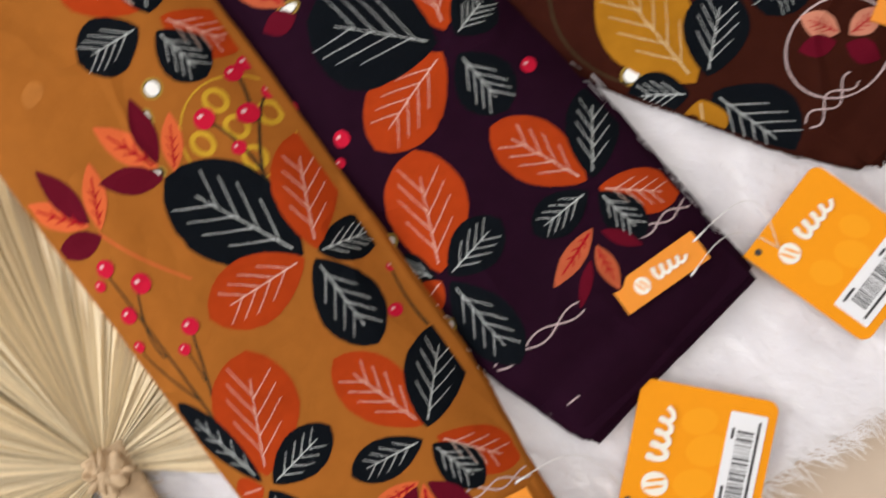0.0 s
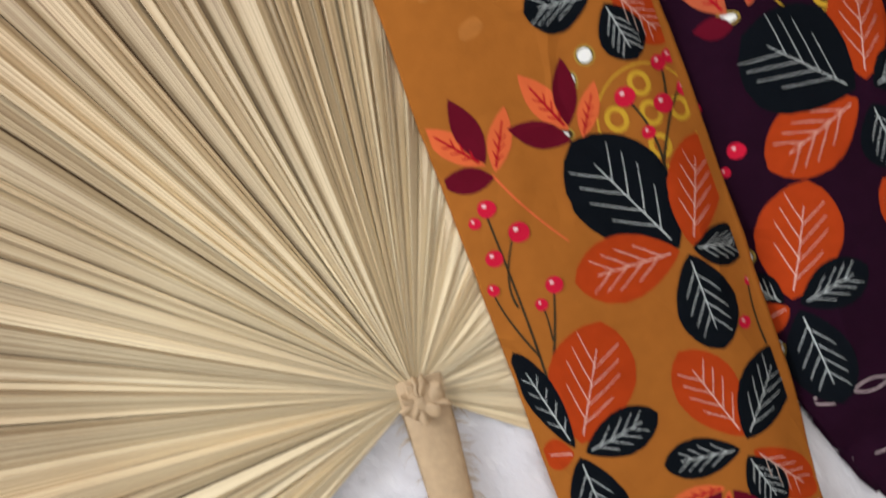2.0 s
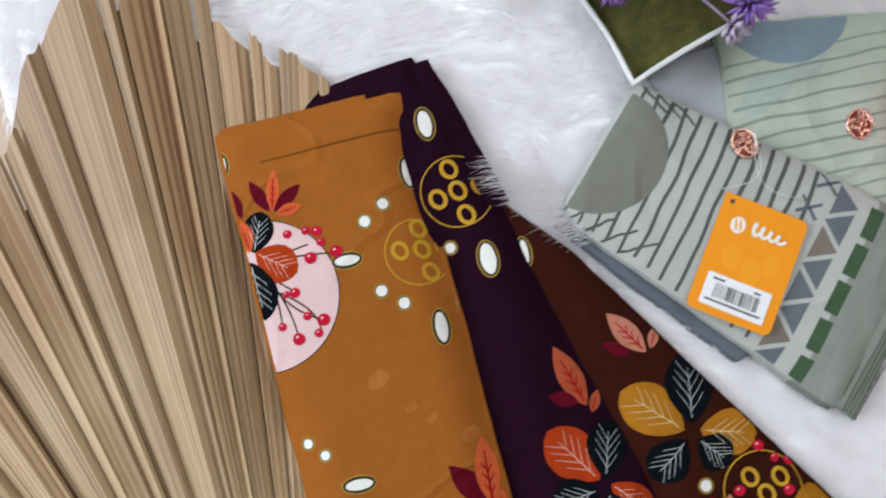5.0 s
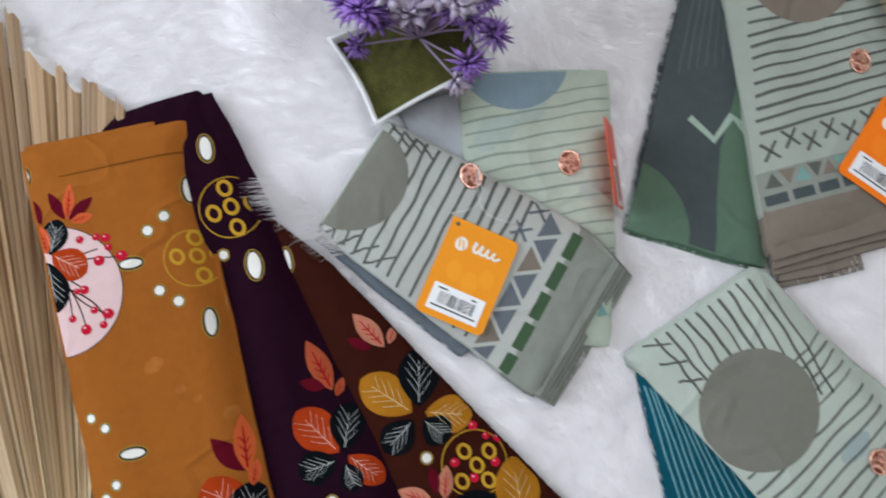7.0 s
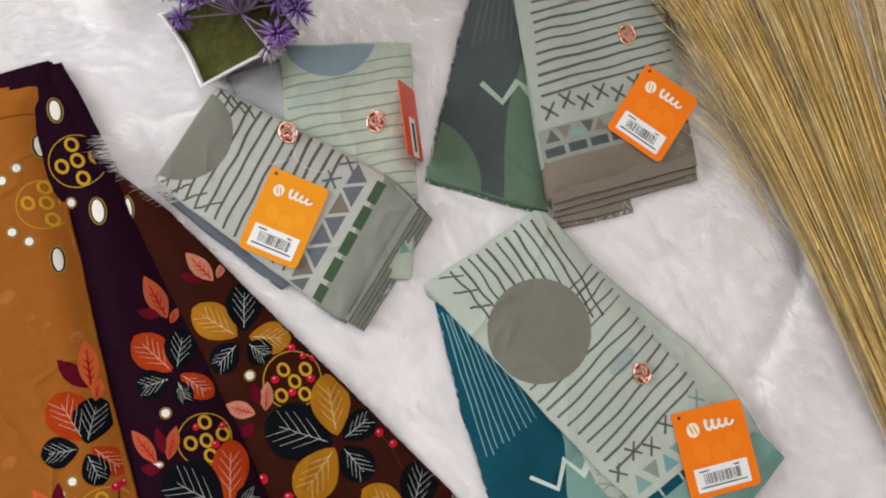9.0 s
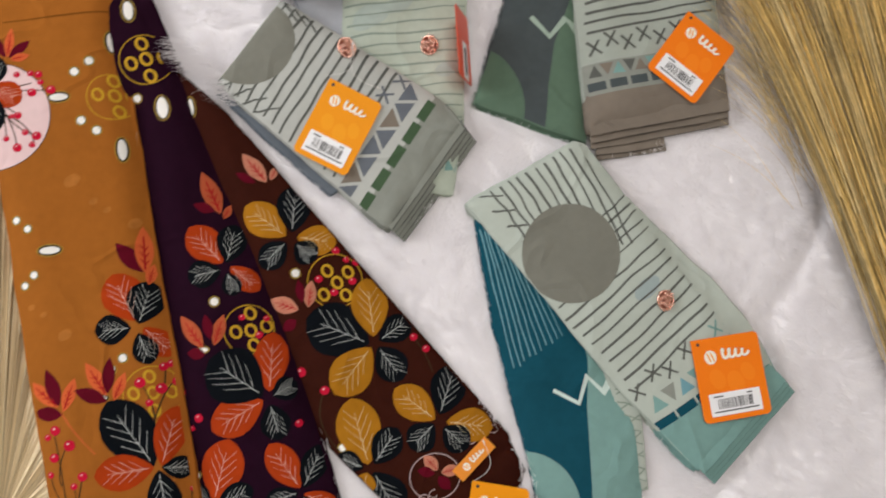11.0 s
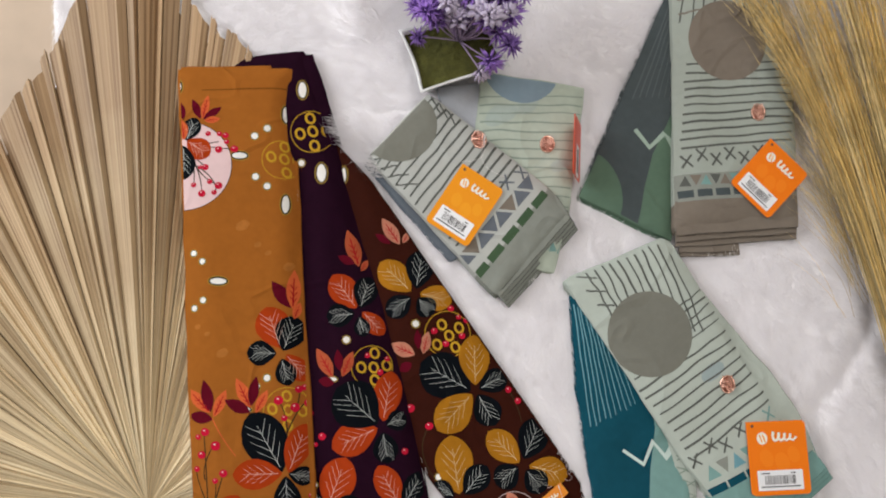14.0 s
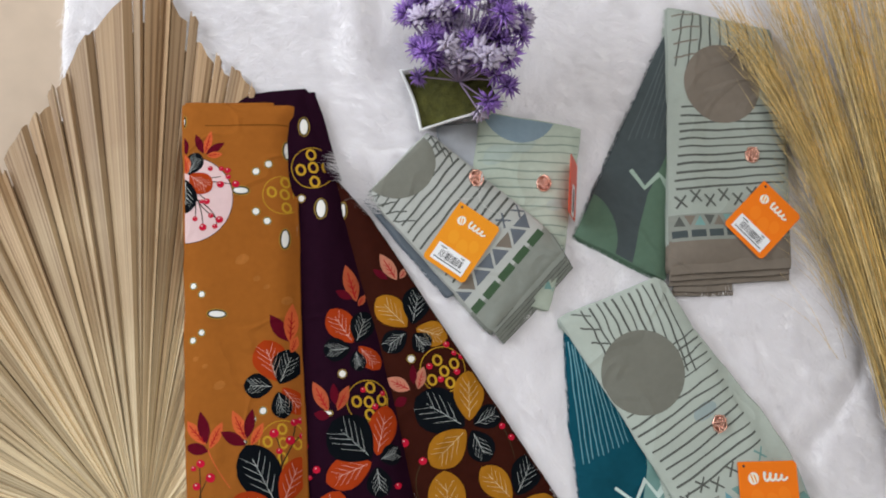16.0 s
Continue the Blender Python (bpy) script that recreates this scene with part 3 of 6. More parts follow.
FLOOR_Z = -0.010
floor = slab("floor", -2.0, -2.0, FLOOR_Z - 0.10, 2.0, 2.0, FLOOR_Z - 0.004, GROUT, "floor with beige polished tiles and thin grout", "floor")
slab("wall_west_low", -2.1, -2.1, FLOOR_Z - 0.1, -2.0, 2.1, 0.5, WALL, "plain off-white painted wall below the window", "wall")
slab("wall_west_high", -2.1, -2.1, 1.75, -2.0, 2.1, 2.7, WALL, "plain off-white painted wall above the window", "wall")
slab("wall_west_south", -2.1, -2.1, 0.5, -2.0, 0.08, 1.75, WALL, "plain off-white painted wall beside the window", "wall")
slab("wall_west_north", -2.1, 1.42, 0.5, -2.0, 2.1, 1.75, WALL, "plain off-white painted wall beside the window", "wall")
slab("wall_east", 2.0, -2.1, FLOOR_Z - 0.1, 2.1, 2.1, 2.7, WALL, "plain off-white painted wall", "wall")
slab("wall_south", -2.0, -2.1, FLOOR_Z - 0.1, 2.0, -2.0, 2.7, WALL, "plain off-white painted wall", "wall")
slab("wall_north", -2.0, 2.0, FLOOR_Z - 0.1, 2.0, 2.1, 2.7, WALL, "plain off-white painted wall", "wall")
slab("ceiling", -2.1, -2.1, 2.7, 2.1, 2.1, 2.8, WALL, "plain white ceiling", "ceiling")

tile_mesh = None
for i in range(-3, 4):
    for j in range(-3, 4):
        if tile_mesh is None:
            bm = bmesh.new()
            bmesh.ops.create_cube(bm, size=1.0, matrix=Matrix.Diagonal((0.598, 0.598, 0.008, 1)))
            bmesh.ops.bevel(bm, geom=bm.edges[:], offset=0.0012, segments=1, affect="EDGES")
            tile_mesh = bpy.data.meshes.new("tile")
            bm.to_mesh(tile_mesh)
            bm.free()
            tile_mesh.materials.append(TILE)
        t_ob = new("tile", tile_mesh)
        t_ob.parent = floor
        t_ob.location = (i * 0.6 + 0.04, j * 0.6 + 0.15, FLOOR_Z - 0.004)

# ---- the fur rug ----
RUG = [(-0.362, -0.325), (0.62, -0.325), (0.62, 0.62), (-0.405, 0.62)]


def rug_z(x, y):
    z = 0.0055 * noise.noise(Vector((x * 8, y * 8, 3))) + 0.0020 * noise.noise(Vector((x * 26, y * 26, 8))) + 0.0009 * noise.noise(Vector((x * 70, y * 50, 2)))
    ridge = math.exp(-((x + 0.135 + 0.10 * (y - 0.3)) / 0.016) ** 2) * max(0, min(1, (y - 0.22) / 0.06))
    crease = math.exp(-((x - 0.335 - 0.55 * (y + 0.06) + 0.008 * math.sin(y * 40)) / 0.012) ** 2) * max(0, min(1, (0.03 - y) / 0.05))
    return -0.001 + z + 0.010 * ridge - 0.006 * crease


def rug_left(y):
    return -0.362 - 0.080 * (y + 0.325) / 0.945 + 0.006 * noise.noise(Vector((y * 14, 2, 0)))


def rug_low(x):
    return -0.325 + 0.006 * noise.noise(Vector((x * 14, 7, 0)))


def fur_rug():
    rug = thing("fur_rug", "fluffy white faux-fur rug lying on the tiles", "rug")
    nx, ny = 130, 130
    vs, fs = [], []
    for j in range(ny + 1):
        for i in range(nx + 1):
            u, v = i / nx, j / ny
            y0 = -0.325 + 0.945 * v
            x = rug_left(y0) + u * (0.62 - rug_left(y0))
            y = y0 if v > 0.02 else rug_low(x) + 0.945 * v
            edge = min(u, 1 - u, v, 1 - v)
            z = rug_z(x, y) if edge > 0 else FLOOR_Z + 0.0005
            vs.append((x, y, z))
    for j in range(ny):
        for i in range(nx):
            a = j * (nx + 1) + i
            fs.append((a, a + 1, a + nx + 2, a + nx + 1))
    mesh_object("rug_backing", vs, fs, FUR, rug)
    rng = np.random.default_rng(4)
    n = 420000
    px, py = rng.uniform(-0.435, 0.46, n), rng.uniform(-0.345, 0.45, n)
    free = np.ones(n, bool)
    margin = np.where(rng.random(n) < 0.86, 0.0015, -0.006)
    for poly in COVERED:
        inside = np.ones(n, bool)
        for (ax, ay), (bx, by) in zip(poly, poly[1:] + poly[:1]):
            ln = math.hypot(bx - ax, by - ay)
            inside &= ((px - ax) * (by - ay) - (py - ay) * (bx - ax)) / ln < margin
        free &= ~inside
    rad, ang = np.hypot(px - HUB[0], py - HUB[1]), np.degrees(np.arctan2(py - HUB[1], px - HUB[0]))
    ang = np.where(ang < -90, ang + 360, ang)
    free &= ~((rad < np.interp(ang, RIM_ANGLE, RIM_REACH) - 0.010) & (ang > -30) & (ang < 210))
    px, py = px[free], py[free]
    n = len(px)
    # hairs lean towards the nearest of scattered lock tips
    g = 0.011
    gx, gy = np.floor(px / g), np.floor(py / g)
    best, lx, ly = np.full(n, 9.0), np.zeros(n), np.zeros(n)
    for ox_ in (-1, 0, 1):
        for oy_ in (-1, 0, 1):
            a, b = gx + ox_, gy + oy_
            h1, h2 = np.sin(a * 127.1 + b * 311.7) * 43758.5453, np.sin(a * 269.5 + b * 183.3) * 24634.6345
            qx, qy = (a + h1 - np.floor(h1)) * g, (b + h2 - np.floor(h2)) * g
            d = np.hypot(qx - px, qy - py)
            near = d < best
            best, lx, ly = np.where(near, d, best), np.where(near, qx, lx), np.where(near, qy, ly)
    rand = rng.random((n, 4))
    verts = np.zeros((n * 5, 3))
    keep = 0
    for k in range(n):
        x, y = px[k], py[k]
        if x < rug_left(y) + 0.002 or y < rug_low(x) + 0.002:
            continue
        flow = 2.2 * noise.noise(Vector((x * 6, y * 6, 1))) + 1.0 * noise.noise(Vector((x * 30, y * 30, 5))) - 1.1 + (rand[k, 3] - 0.5) * 1.3
        dx, dy = math.cos(flow) * 0.0085 + (lx[k] - x) * 0.36, math.sin(flow) * 0.0085 + (ly[k] - y) * 0.36
        s = 0.6 + 0.9 * rand[k, 0]
        dx, dy = dx * s, dy * s
        ln = math.hypot(dx, dy) + 1e-9
        w = 0.00012 + 0.00012 * rand[k, 1]
        ox, oy = -dy / ln * w, dx / ln * w
        z = rug_z(x, y)
        up = 0.0014 + 0.0026 * rand[k, 2]
        b = keep * 5
        verts[b] = (x - ox, y - oy, z)
        verts[b + 1] = (x + ox, y + oy, z)
        verts[b + 2] = (x + dx * 0.5 + ox, y + dy * 0.5 + oy, z + up)
        verts[b + 3] = (x + dx * 0.5 - ox, y + dy * 0.5 - oy, z + up)
        verts[b + 4] = (x + dx, y + dy, z + up * 0.9)
        keep += 1
    tuft = []
    for k in range(340):
        u = rng.random()
        x, y = -0.148 + 0.040 * u + 0.010 * rng.random(), 0.150 - 0.045 * u + 0.016 * rng.random()
        dx, dy = -0.010 - 0.010 * rng.random(), -0.006 + 0.010 * rng.random()
        w = 0.00016 + 0.0001 * rng.random()
        tuft += [(x - w, y - w, 0.008), (x + w, y + w, 0.008), (x + dx * 0.5 + w, y + dy * 0.5 + w, 0.0152), (x + dx * 0.5 - w, y + dy * 0.5 - w, 0.0152), (x + dx, y + dy, 0.0142 + 0.0015 * rng.random())]
    verts = np.concatenate([verts[: keep * 5], np.array(tuft)])
    keep += 340
    idx = np.arange(keep) * 5
    quads = np.stack([idx, idx + 1, idx + 2, idx + 3], 1)
    tris = np.stack([idx + 3, idx + 2, idx + 4], 1)
    me = bpy.data.meshes.new("fur_nap")
    me.from_pydata(verts[: keep * 5].tolist(), [], quads.tolist() + tris.tolist())
    me.materials.append(HAIR)
    me.polygons.foreach_set("use_smooth", [True] * len(me.polygons))
    pile = new("fur_nap", me)
    pile.parent = rug
    tagged(pile, "long white matted fur hairs", kind="stuff")


# ---- scarves with autumn leaves ----
GROUP_A, GROUP_B = "scarves with autumn leaves", "scarves with striped borders"
ochre = thing("folded_scarf", "ochre-brown folded scarf printed with autumn leaves, lying on fur", "scarf", GROUP_A)
O = Panel(ochre, [(-0.291, 0.205), (-0.282, 0.065), (-0.271, -0.115), (-0.2575, -0.300), (-0.167, -0.297), (-0.164, -0.215), (-0.169, -0.117), (-0.179, 0.014), (-0.189, 0.208)], 0.0205, 0.003, CLOTH["ochre"], 4, 0.0014, 1, sag=0.0062, roll=0.011, folds=[((-0.1865, 0.170), (-0.1655, -0.250), -0.0048, 0.010), ((-0.262, 0.186), (-0.190, 0.190), -0.0016, 0.0025), ((-0.262, 0.02), (-0.235, -0.22), 0.0012, 0.012), ((-0.258, -0.279), (-0.166, -0.285), -0.0022, 0.004)])
plum = thing("folded_scarf", "dark plum folded scarf printed with rust-red autumn leaves", "scarf", GROUP_A)
P = Panel(plum, [(-0.250, 0.217), (-0.161, -0.225), (-0.142, -0.270), (-0.059, -0.247), (-0.076, -0.142), (-0.107, -0.002), (-0.156, 0.160), (-0.180, 0.228)], 0.0140, 0.003, CLOTH["plum"], 3, 0.0014, 2, sag=0.0058, roll=0.010, folds=[((-0.1815, 0.11), (-0.163, -0.215), -0.0075, 0.011), ((-0.150, 0.150), (-0.075, -0.142), -0.0042, 0.009), ((-0.160, 0.05), (-0.128, -0.13), 0.0020, 0.010), ((-0.150, -0.250), (-0.060, -0.228), -0.0030, 0.0035)])
brown = thing("folded_scarf", "reddish-brown folded scarf printed with mustard and navy leaves", "scarf", GROUP_A)
B = Panel(brown, [(-0.190, 0.130), (-0.079, -0.146), (-0.028, -0.212), (-0.004, -0.237), (0.065, -0.220), (0.076, -0.199), (0.070, -0.172), (-0.072, 0.038), (-0.114, 0.101), (-0.152, 0.143)], 0.0105, 0.002, CLOTH["brown"], 3, 0.0014, 3, sag=0.0045, roll=0.009, folds=[((-0.150, 0.120), (-0.070, -0.155), -0.0068, 0.011), ((-0.118, 0.07), (-0.052, -0.11), 0.0024, 0.0075), ((-0.004, -0.222), (0.072, -0.180), -0.0022, 0.004)])
end_layers(ochre, [(-0.2905, 0.190), (-0.286, 0.150), (-0.215, 0.150), (-0.210, 0.2065), (-0.290, 0.2035)], (0.0008, 0.0042), 1, 0.0150, 0.010, CLOTH["ochre"], 71)
end_layers(ochre, [(-0.258, -0.270), (-0.2570, -0.299), (-0.168, -0.296), (-0.166, -0.270)], (0.0002, -0.0024), 3, 0.0155, 0.003, CLOTH["ochre"], 74)
end_layers(plum, [(-0.235, 0.190), (-0.170, 0.140), (-0.1520, 0.140), (-0.1795, 0.2265), (-0.240, 0.217)], (0.0085, -0.0010), 1, 0.0095, 0.005, CLOTH["plum"], 78)
end_layers(plum, [(-0.150, -0.250), (-0.1415, -0.2690), (-0.060, -0.2465), (-0.064, -0.225)], (0.0010, -0.0020), 3, 0.0100, 0.003, CLOTH["plum"], 81)
end_layers(brown, [(-0.010, -0.220), (-0.004, -0.236), (0.064, -0.219), (0.075, -0.198), (0.068, -0.180), (0.050, -0.190)], (0.0022, -0.0018), 3, 0.0078, 0.002, CLOTH["brown"], 86)
for sx_, sy_, sr_ in ((-0.2306, 0.0592, 0.0059), (-0.2169, 0.0417, 0.0032), (-0.2077, 0.0342, 0.0029), (-0.1892, 0.0223, 0.0048), (-0.2676, -0.0312, 0.0027), (-0.2588, -0.0376, 0.0025), (-0.2458, -0.0543, 0.0049)):
    O.lay("faded_spot", [oval(sx_, sy_, sr_ * 1.1, sr_ * 0.75, 25, 18, 0.18)], "faded", 0.3)
leaf(O, -0.2490, -0.2184, -0.2292, -0.1746, 0.0332, 'rust')
leaf(O, -0.2484, -0.2221, -0.2179, -0.2143, 0.0176, 'navy')
leaf(O, -0.2511, -0.2233, -0.2465, -0.2632, 0.0228, 'navy')
leaf(O, -0.2518, -0.2195, -0.2646, -0.1777, 0.0125, 'navy')
leaf(O, -0.2526, -0.2215, -0.2646, -0.2200, 0.0125, 'rust')
leaf(O, -0.1886, -0.2323, -0.2039, -0.1943, 0.0239, 'rust')
leaf(O, -0.1881, -0.2337, -0.1640, -0.2046, 0.0228, 'navy')
leaf(O, -0.1867, -0.2383, -0.1660, -0.2632, 0.0166, 'rust')
leaf(O, -0.1916, -0.2367, -0.2213, -0.2345, 0.0156, 'navy')
leaf(O, -0.1895, -0.2398, -0.1812, -0.2626, 0.0156, 'navy')
leaf(O, -0.1924, -0.1563, -0.2209, -0.1059, 0.0374, 'navy')
leaf(O, -0.1875, -0.1579, -0.1651, -0.1621, 0.0166, 'navy')
leaf(O, -0.1898, -0.1596, -0.1867, -0.1983, 0.0239, 'navy')
leaf(O, -0.1928, -0.1574, -0.2344, -0.1578, 0.0259, 'rust')
leaf(O, -0.2011, -0.2491, -0.2243, -0.2493, 0.0073, 'coral')
leaf(O, -0.2027, -0.2502, -0.2264, -0.2668, 0.0093, 'maroon')
leaf(O, -0.2000, -0.2502, -0.2098, -0.2782, 0.0079, 'coral')
leaf(O, -0.1985, -0.2508, -0.1880, -0.2711, 0.0093, 'maroon')
leaf(O, -0.2546, -0.1055, -0.2749, -0.0844, 0.0104, 'coral')
leaf(O, -0.2542, -0.1046, -0.2613, -0.0770, 0.0104, 'maroon')
leaf(O, -0.2516, -0.1090, -0.2414, -0.0858, 0.0093, 'coral')
leaf(O, -0.2524, -0.1109, -0.2736, -0.1072, 0.0104, 'maroon')
twig(O, -0.2530, -0.1095, -0.2441, -0.1256, -0.2321, -0.1420, 0.0010, 'coral')
twig(O, -0.2558, -0.2076, -0.2549, -0.1817, -0.2595, -0.1234, 0.0012, 'olive')
twig(O, -0.2575, -0.1614, -0.2581, -0.1498, -0.2521, -0.1345, 0.0010, 'olive')
twig(O, -0.2538, -0.1924, -0.2478, -0.1768, -0.2426, -0.1576, 0.0012, 'olive')
twig(O, -0.2485, -0.1765, -0.2481, -0.1688, -0.2488, -0.1624, 0.0008, 'olive')
twig(O, -0.2549, -0.1817, -0.2619, -0.1663, -0.2654, -0.1535, 0.0010, 'olive')
twig(O, -0.1687, -0.2026, -0.1700, -0.1898, -0.1691, -0.1769, 0.0010, 'olive')
berry(O, -0.2587, -0.1215, 0.0037)
berry(O, -0.2647, -0.1257, 0.0025)
berry(O, -0.2494, -0.1334, 0.0042)
berry(O, -0.2612, -0.1407, 0.0035)
berry(O, -0.2650, -0.1525, 0.0025)
berry(O, -0.2421, -0.1563, 0.0035)
berry(O, -0.2488, -0.1624, 0.0025)
berry(O, -0.1754, -0.1913, 0.0027)
berry(O, -0.1685, -0.1767, 0.0021)
dot(O, -0.2557, -0.1951, 0.0027, 0.0027, -23)
dot(O, -0.1904, -0.1412, 0.0019, 0.0050, -24)
chain(O, -0.2615, -0.2582, -0.2185, -0.2586, 0.0046)
chain(O, -0.1899, -0.2624, -0.1643, -0.2689, 0.0037)
leaf(O, -0.1873, -0.1570, -0.1727, -0.1158, 0.0229, 'rust')
leaf(O, -0.2205, -0.1016, -0.2333, -0.0760, 0.0109, 'coral')
leaf(O, -0.2201, -0.1001, -0.2160, -0.0744, 0.0092, 'maroon')
leaf(O, -0.2161, -0.1058, -0.2061, -0.0864, 0.0083, 'coral')
leaf(O, -0.2206, -0.1056, -0.2427, -0.0945, 0.0105, 'maroon')
disc(O, -0.1891, -0.1049, 0.0207)
ring(O, -0.1898, -0.0919, 0.0052)
ring(O, -0.2019, -0.1028, 0.0052)
ring(O, -0.1884, -0.1040, 0.0052)
ring(O, -0.1763, -0.1049, 0.0052)
ring(O, -0.1885, -0.1169, 0.0052)
twig(O, -0.1917, -0.1411, -0.1893, -0.1171, -0.1961, -0.0967, 0.0013, 'olive')
twig(O, -0.1902, -0.1258, -0.1803, -0.1053, -0.1726, -0.0975, 0.0013, 'olive')
twig(O, -0.1823, -0.1058, -0.1797, -0.0954, -0.1789, -0.0863, 0.0013, 'olive')
berry(O, -0.1966, -0.0955, 0.0041)
berry(O, -0.1826, -0.1017, 0.0041)
berry(O, -0.1915, -0.1109, 0.0028)
berry(O, -0.1797, -0.0860, 0.0033)
berry(O, -0.1744, -0.0843, 0.0031)
berry(O, -0.1720, -0.0977, 0.0033)
dot(O, -0.2069, -0.0761, 0.0037, 0.0037, -17)
dot(O, -0.2145, -0.0845, 0.0022, 0.0039, -17)
dot(O, -0.2257, -0.1018, 0.0070, 0.0033, -17)
dot(O, -0.1899, -0.1428, 0.0020, 0.0048, -16)
leaf(O, -0.1952, -0.0503, -0.2087, -0.0142, 0.0303, 'rust')
leaf(O, -0.1934, -0.0528, -0.1820, -0.0221, 0.0269, 'navy')
leaf(O, -0.1990, -0.0550, -0.2247, -0.0542, 0.0220, 'navy')
leaf(O, -0.1906, -0.0558, -0.1722, -0.0785, 0.0185, 'rust')
leaf(O, -0.1944, -0.0595, -0.1878, -0.0830, 0.0185, 'navy')
leaf(O, -0.1866, -0.0147, -0.2042, 0.0088, 0.0127, 'maroon')
leaf(O, -0.1857, -0.0157, -0.1846, 0.0200, 0.0127, 'coral')
leaf(O, -0.1844, -0.0244, -0.1794, -0.0091, 0.0078, 'coral')
dot(O, -0.2729, 0.0340, 0.0034, 0.0034, -1)
dot(O, -0.2650, 0.0266, 0.0034, 0.0034, -1)
dot(O, -0.2507, 0.0089, 0.0088, 0.0044, -1)
dot(O, -0.2633, -0.0080, 0.0034, 0.0034, -1)
dot(O, -0.2708, -0.0149, 0.0034, 0.0034, -1)
dot(O, -0.2103, 0.1491, 0.0039, 0.0039, -0)
dot(O, -0.2215, 0.1416, 0.0039, 0.0039, -0)
dot(O, -0.2200, 0.1037, 0.0039, 0.0039, -1)
dot(O, -0.2096, 0.0951, 0.0039, 0.0039, -1)
dot(O, -0.1937, 0.1642, 0.0049, 0.0093, -0)
dot(O, -0.1931, 0.0790, 0.0049, 0.0098, -1)
dot(O, -0.2346, 0.1232, 0.0083, 0.0044, -1)
dot(O, -0.2914, 0.1887, 0.0039, 0.0068, -0)
disc(O, -0.1968, 0.1204, 0.0181)
ring(O, -0.2064, 0.1225, 0.0054)
ring(O, -0.1947, 0.1329, 0.0054)
ring(O, -0.1948, 0.1214, 0.0054)
ring(O, -0.1926, 0.1088, 0.0054)
ring(O, -0.1833, 0.1218, 0.0054)
moon(O, -0.2816, 0.1137, 0.0401)
leaf(O, -0.2829, 0.1376, -0.2743, 0.1585, 0.0176, 'navy')
leaf(O, -0.2820, 0.1376, -0.2612, 0.1225, 0.0205, 'rust')
leaf(O, -0.2858, 0.1336, -0.2830, 0.1014, 0.0215, 'navy')
leaf(O, -0.2848, 0.1386, -0.2876, 0.1576, 0.0098, 'coral')
leaf(O, -0.2701, 0.1575, -0.2781, 0.1761, 0.0073, 'maroon')
leaf(O, -0.2686, 0.1575, -0.2638, 0.1796, 0.0073, 'coral')
leaf(O, -0.2677, 0.1570, -0.2514, 0.1685, 0.0073, 'maroon')
leaf(O, -0.2667, 0.1555, -0.2524, 0.1574, 0.0064, 'coral')
leaf(O, -0.2857, 0.1575, -0.2900, 0.1746, 0.0068, 'maroon')
twig(O, -0.2810, 0.1311, -0.2678, 0.1335, -0.2531, 0.1358, 0.0012, 'olive')
twig(O, -0.2811, 0.1296, -0.2631, 0.1309, -0.2384, 0.1282, 0.0012, 'olive')
twig(O, -0.2796, 0.1261, -0.2679, 0.1062, -0.2519, 0.0951, 0.0012, 'olive')
twig(O, -0.2773, 0.1211, -0.2703, 0.1062, -0.2671, 0.0889, 0.0012, 'olive')
twig(O, -0.2773, 0.1236, -0.2702, 0.1176, -0.2641, 0.1121, 0.0012, 'olive')
twig(O, -0.2726, 0.1136, -0.2585, 0.1011, -0.2548, 0.0888, 0.0012, 'olive')
twig(O, -0.2759, 0.1186, -0.2745, 0.1063, -0.2746, 0.0959, 0.0012, 'olive')
berry(O, -0.2531, 0.1284, 0.0034)
berry(O, -0.2530, 0.1433, 0.0024)
berry(O, -0.2473, 0.1418, 0.0029)
berry(O, -0.2630, 0.1434, 0.0024)
berry(O, -0.2646, 0.1121, 0.0029)
berry(O, -0.2693, 0.1121, 0.0020)
berry(O, -0.2524, 0.0951, 0.0034)
berry(O, -0.2671, 0.0879, 0.0034)
berry(O, -0.2562, 0.0888, 0.0024)
berry(O, -0.2746, 0.0959, 0.0024)
berry(O, -0.2604, 0.0987, 0.0024)
berry(O, -0.2393, 0.1292, 0.0034)
berry(O, -0.2464, 0.1358, 0.0024)
leaf(P, -0.1546, -0.1888, -0.1383, -0.1452, 0.0316, 'rust')
leaf(P, -0.1523, -0.1912, -0.1250, -0.1831, 0.0190, 'navy')
leaf(P, -0.1530, -0.1933, -0.1473, -0.2329, 0.0232, 'navy')
leaf(P, -0.1574, -0.1896, -0.1693, -0.1763, 0.0127, 'navy')
leaf(P, -0.1561, -0.1915, -0.1698, -0.1972, 0.0127, 'rust')
leaf(P, -0.0913, -0.1881, -0.1105, -0.1529, 0.0232, 'rust')
leaf(P, -0.0891, -0.1884, -0.0708, -0.1594, 0.0200, 'navy')
leaf(P, -0.0890, -0.1925, -0.0648, -0.2099, 0.0169, 'rust')
leaf(P, -0.0930, -0.1914, -0.1178, -0.1944, 0.0158, 'navy')
leaf(P, -0.0897, -0.1938, -0.0837, -0.2162, 0.0148, 'navy')
leaf(P, -0.0986, -0.2037, -0.1218, -0.2150, 0.0080, 'ember')
leaf(P, -0.1007, -0.2096, -0.1019, -0.2281, 0.0072, 'ember')
leaf(P, -0.1050, -0.2132, -0.1176, -0.2266, 0.0046, 'maroon')
leaf(P, -0.0964, -0.2061, -0.0864, -0.2185, 0.0055, 'maroon')
chain(P, -0.1563, -0.2304, -0.1167, -0.2258, 0.0046)
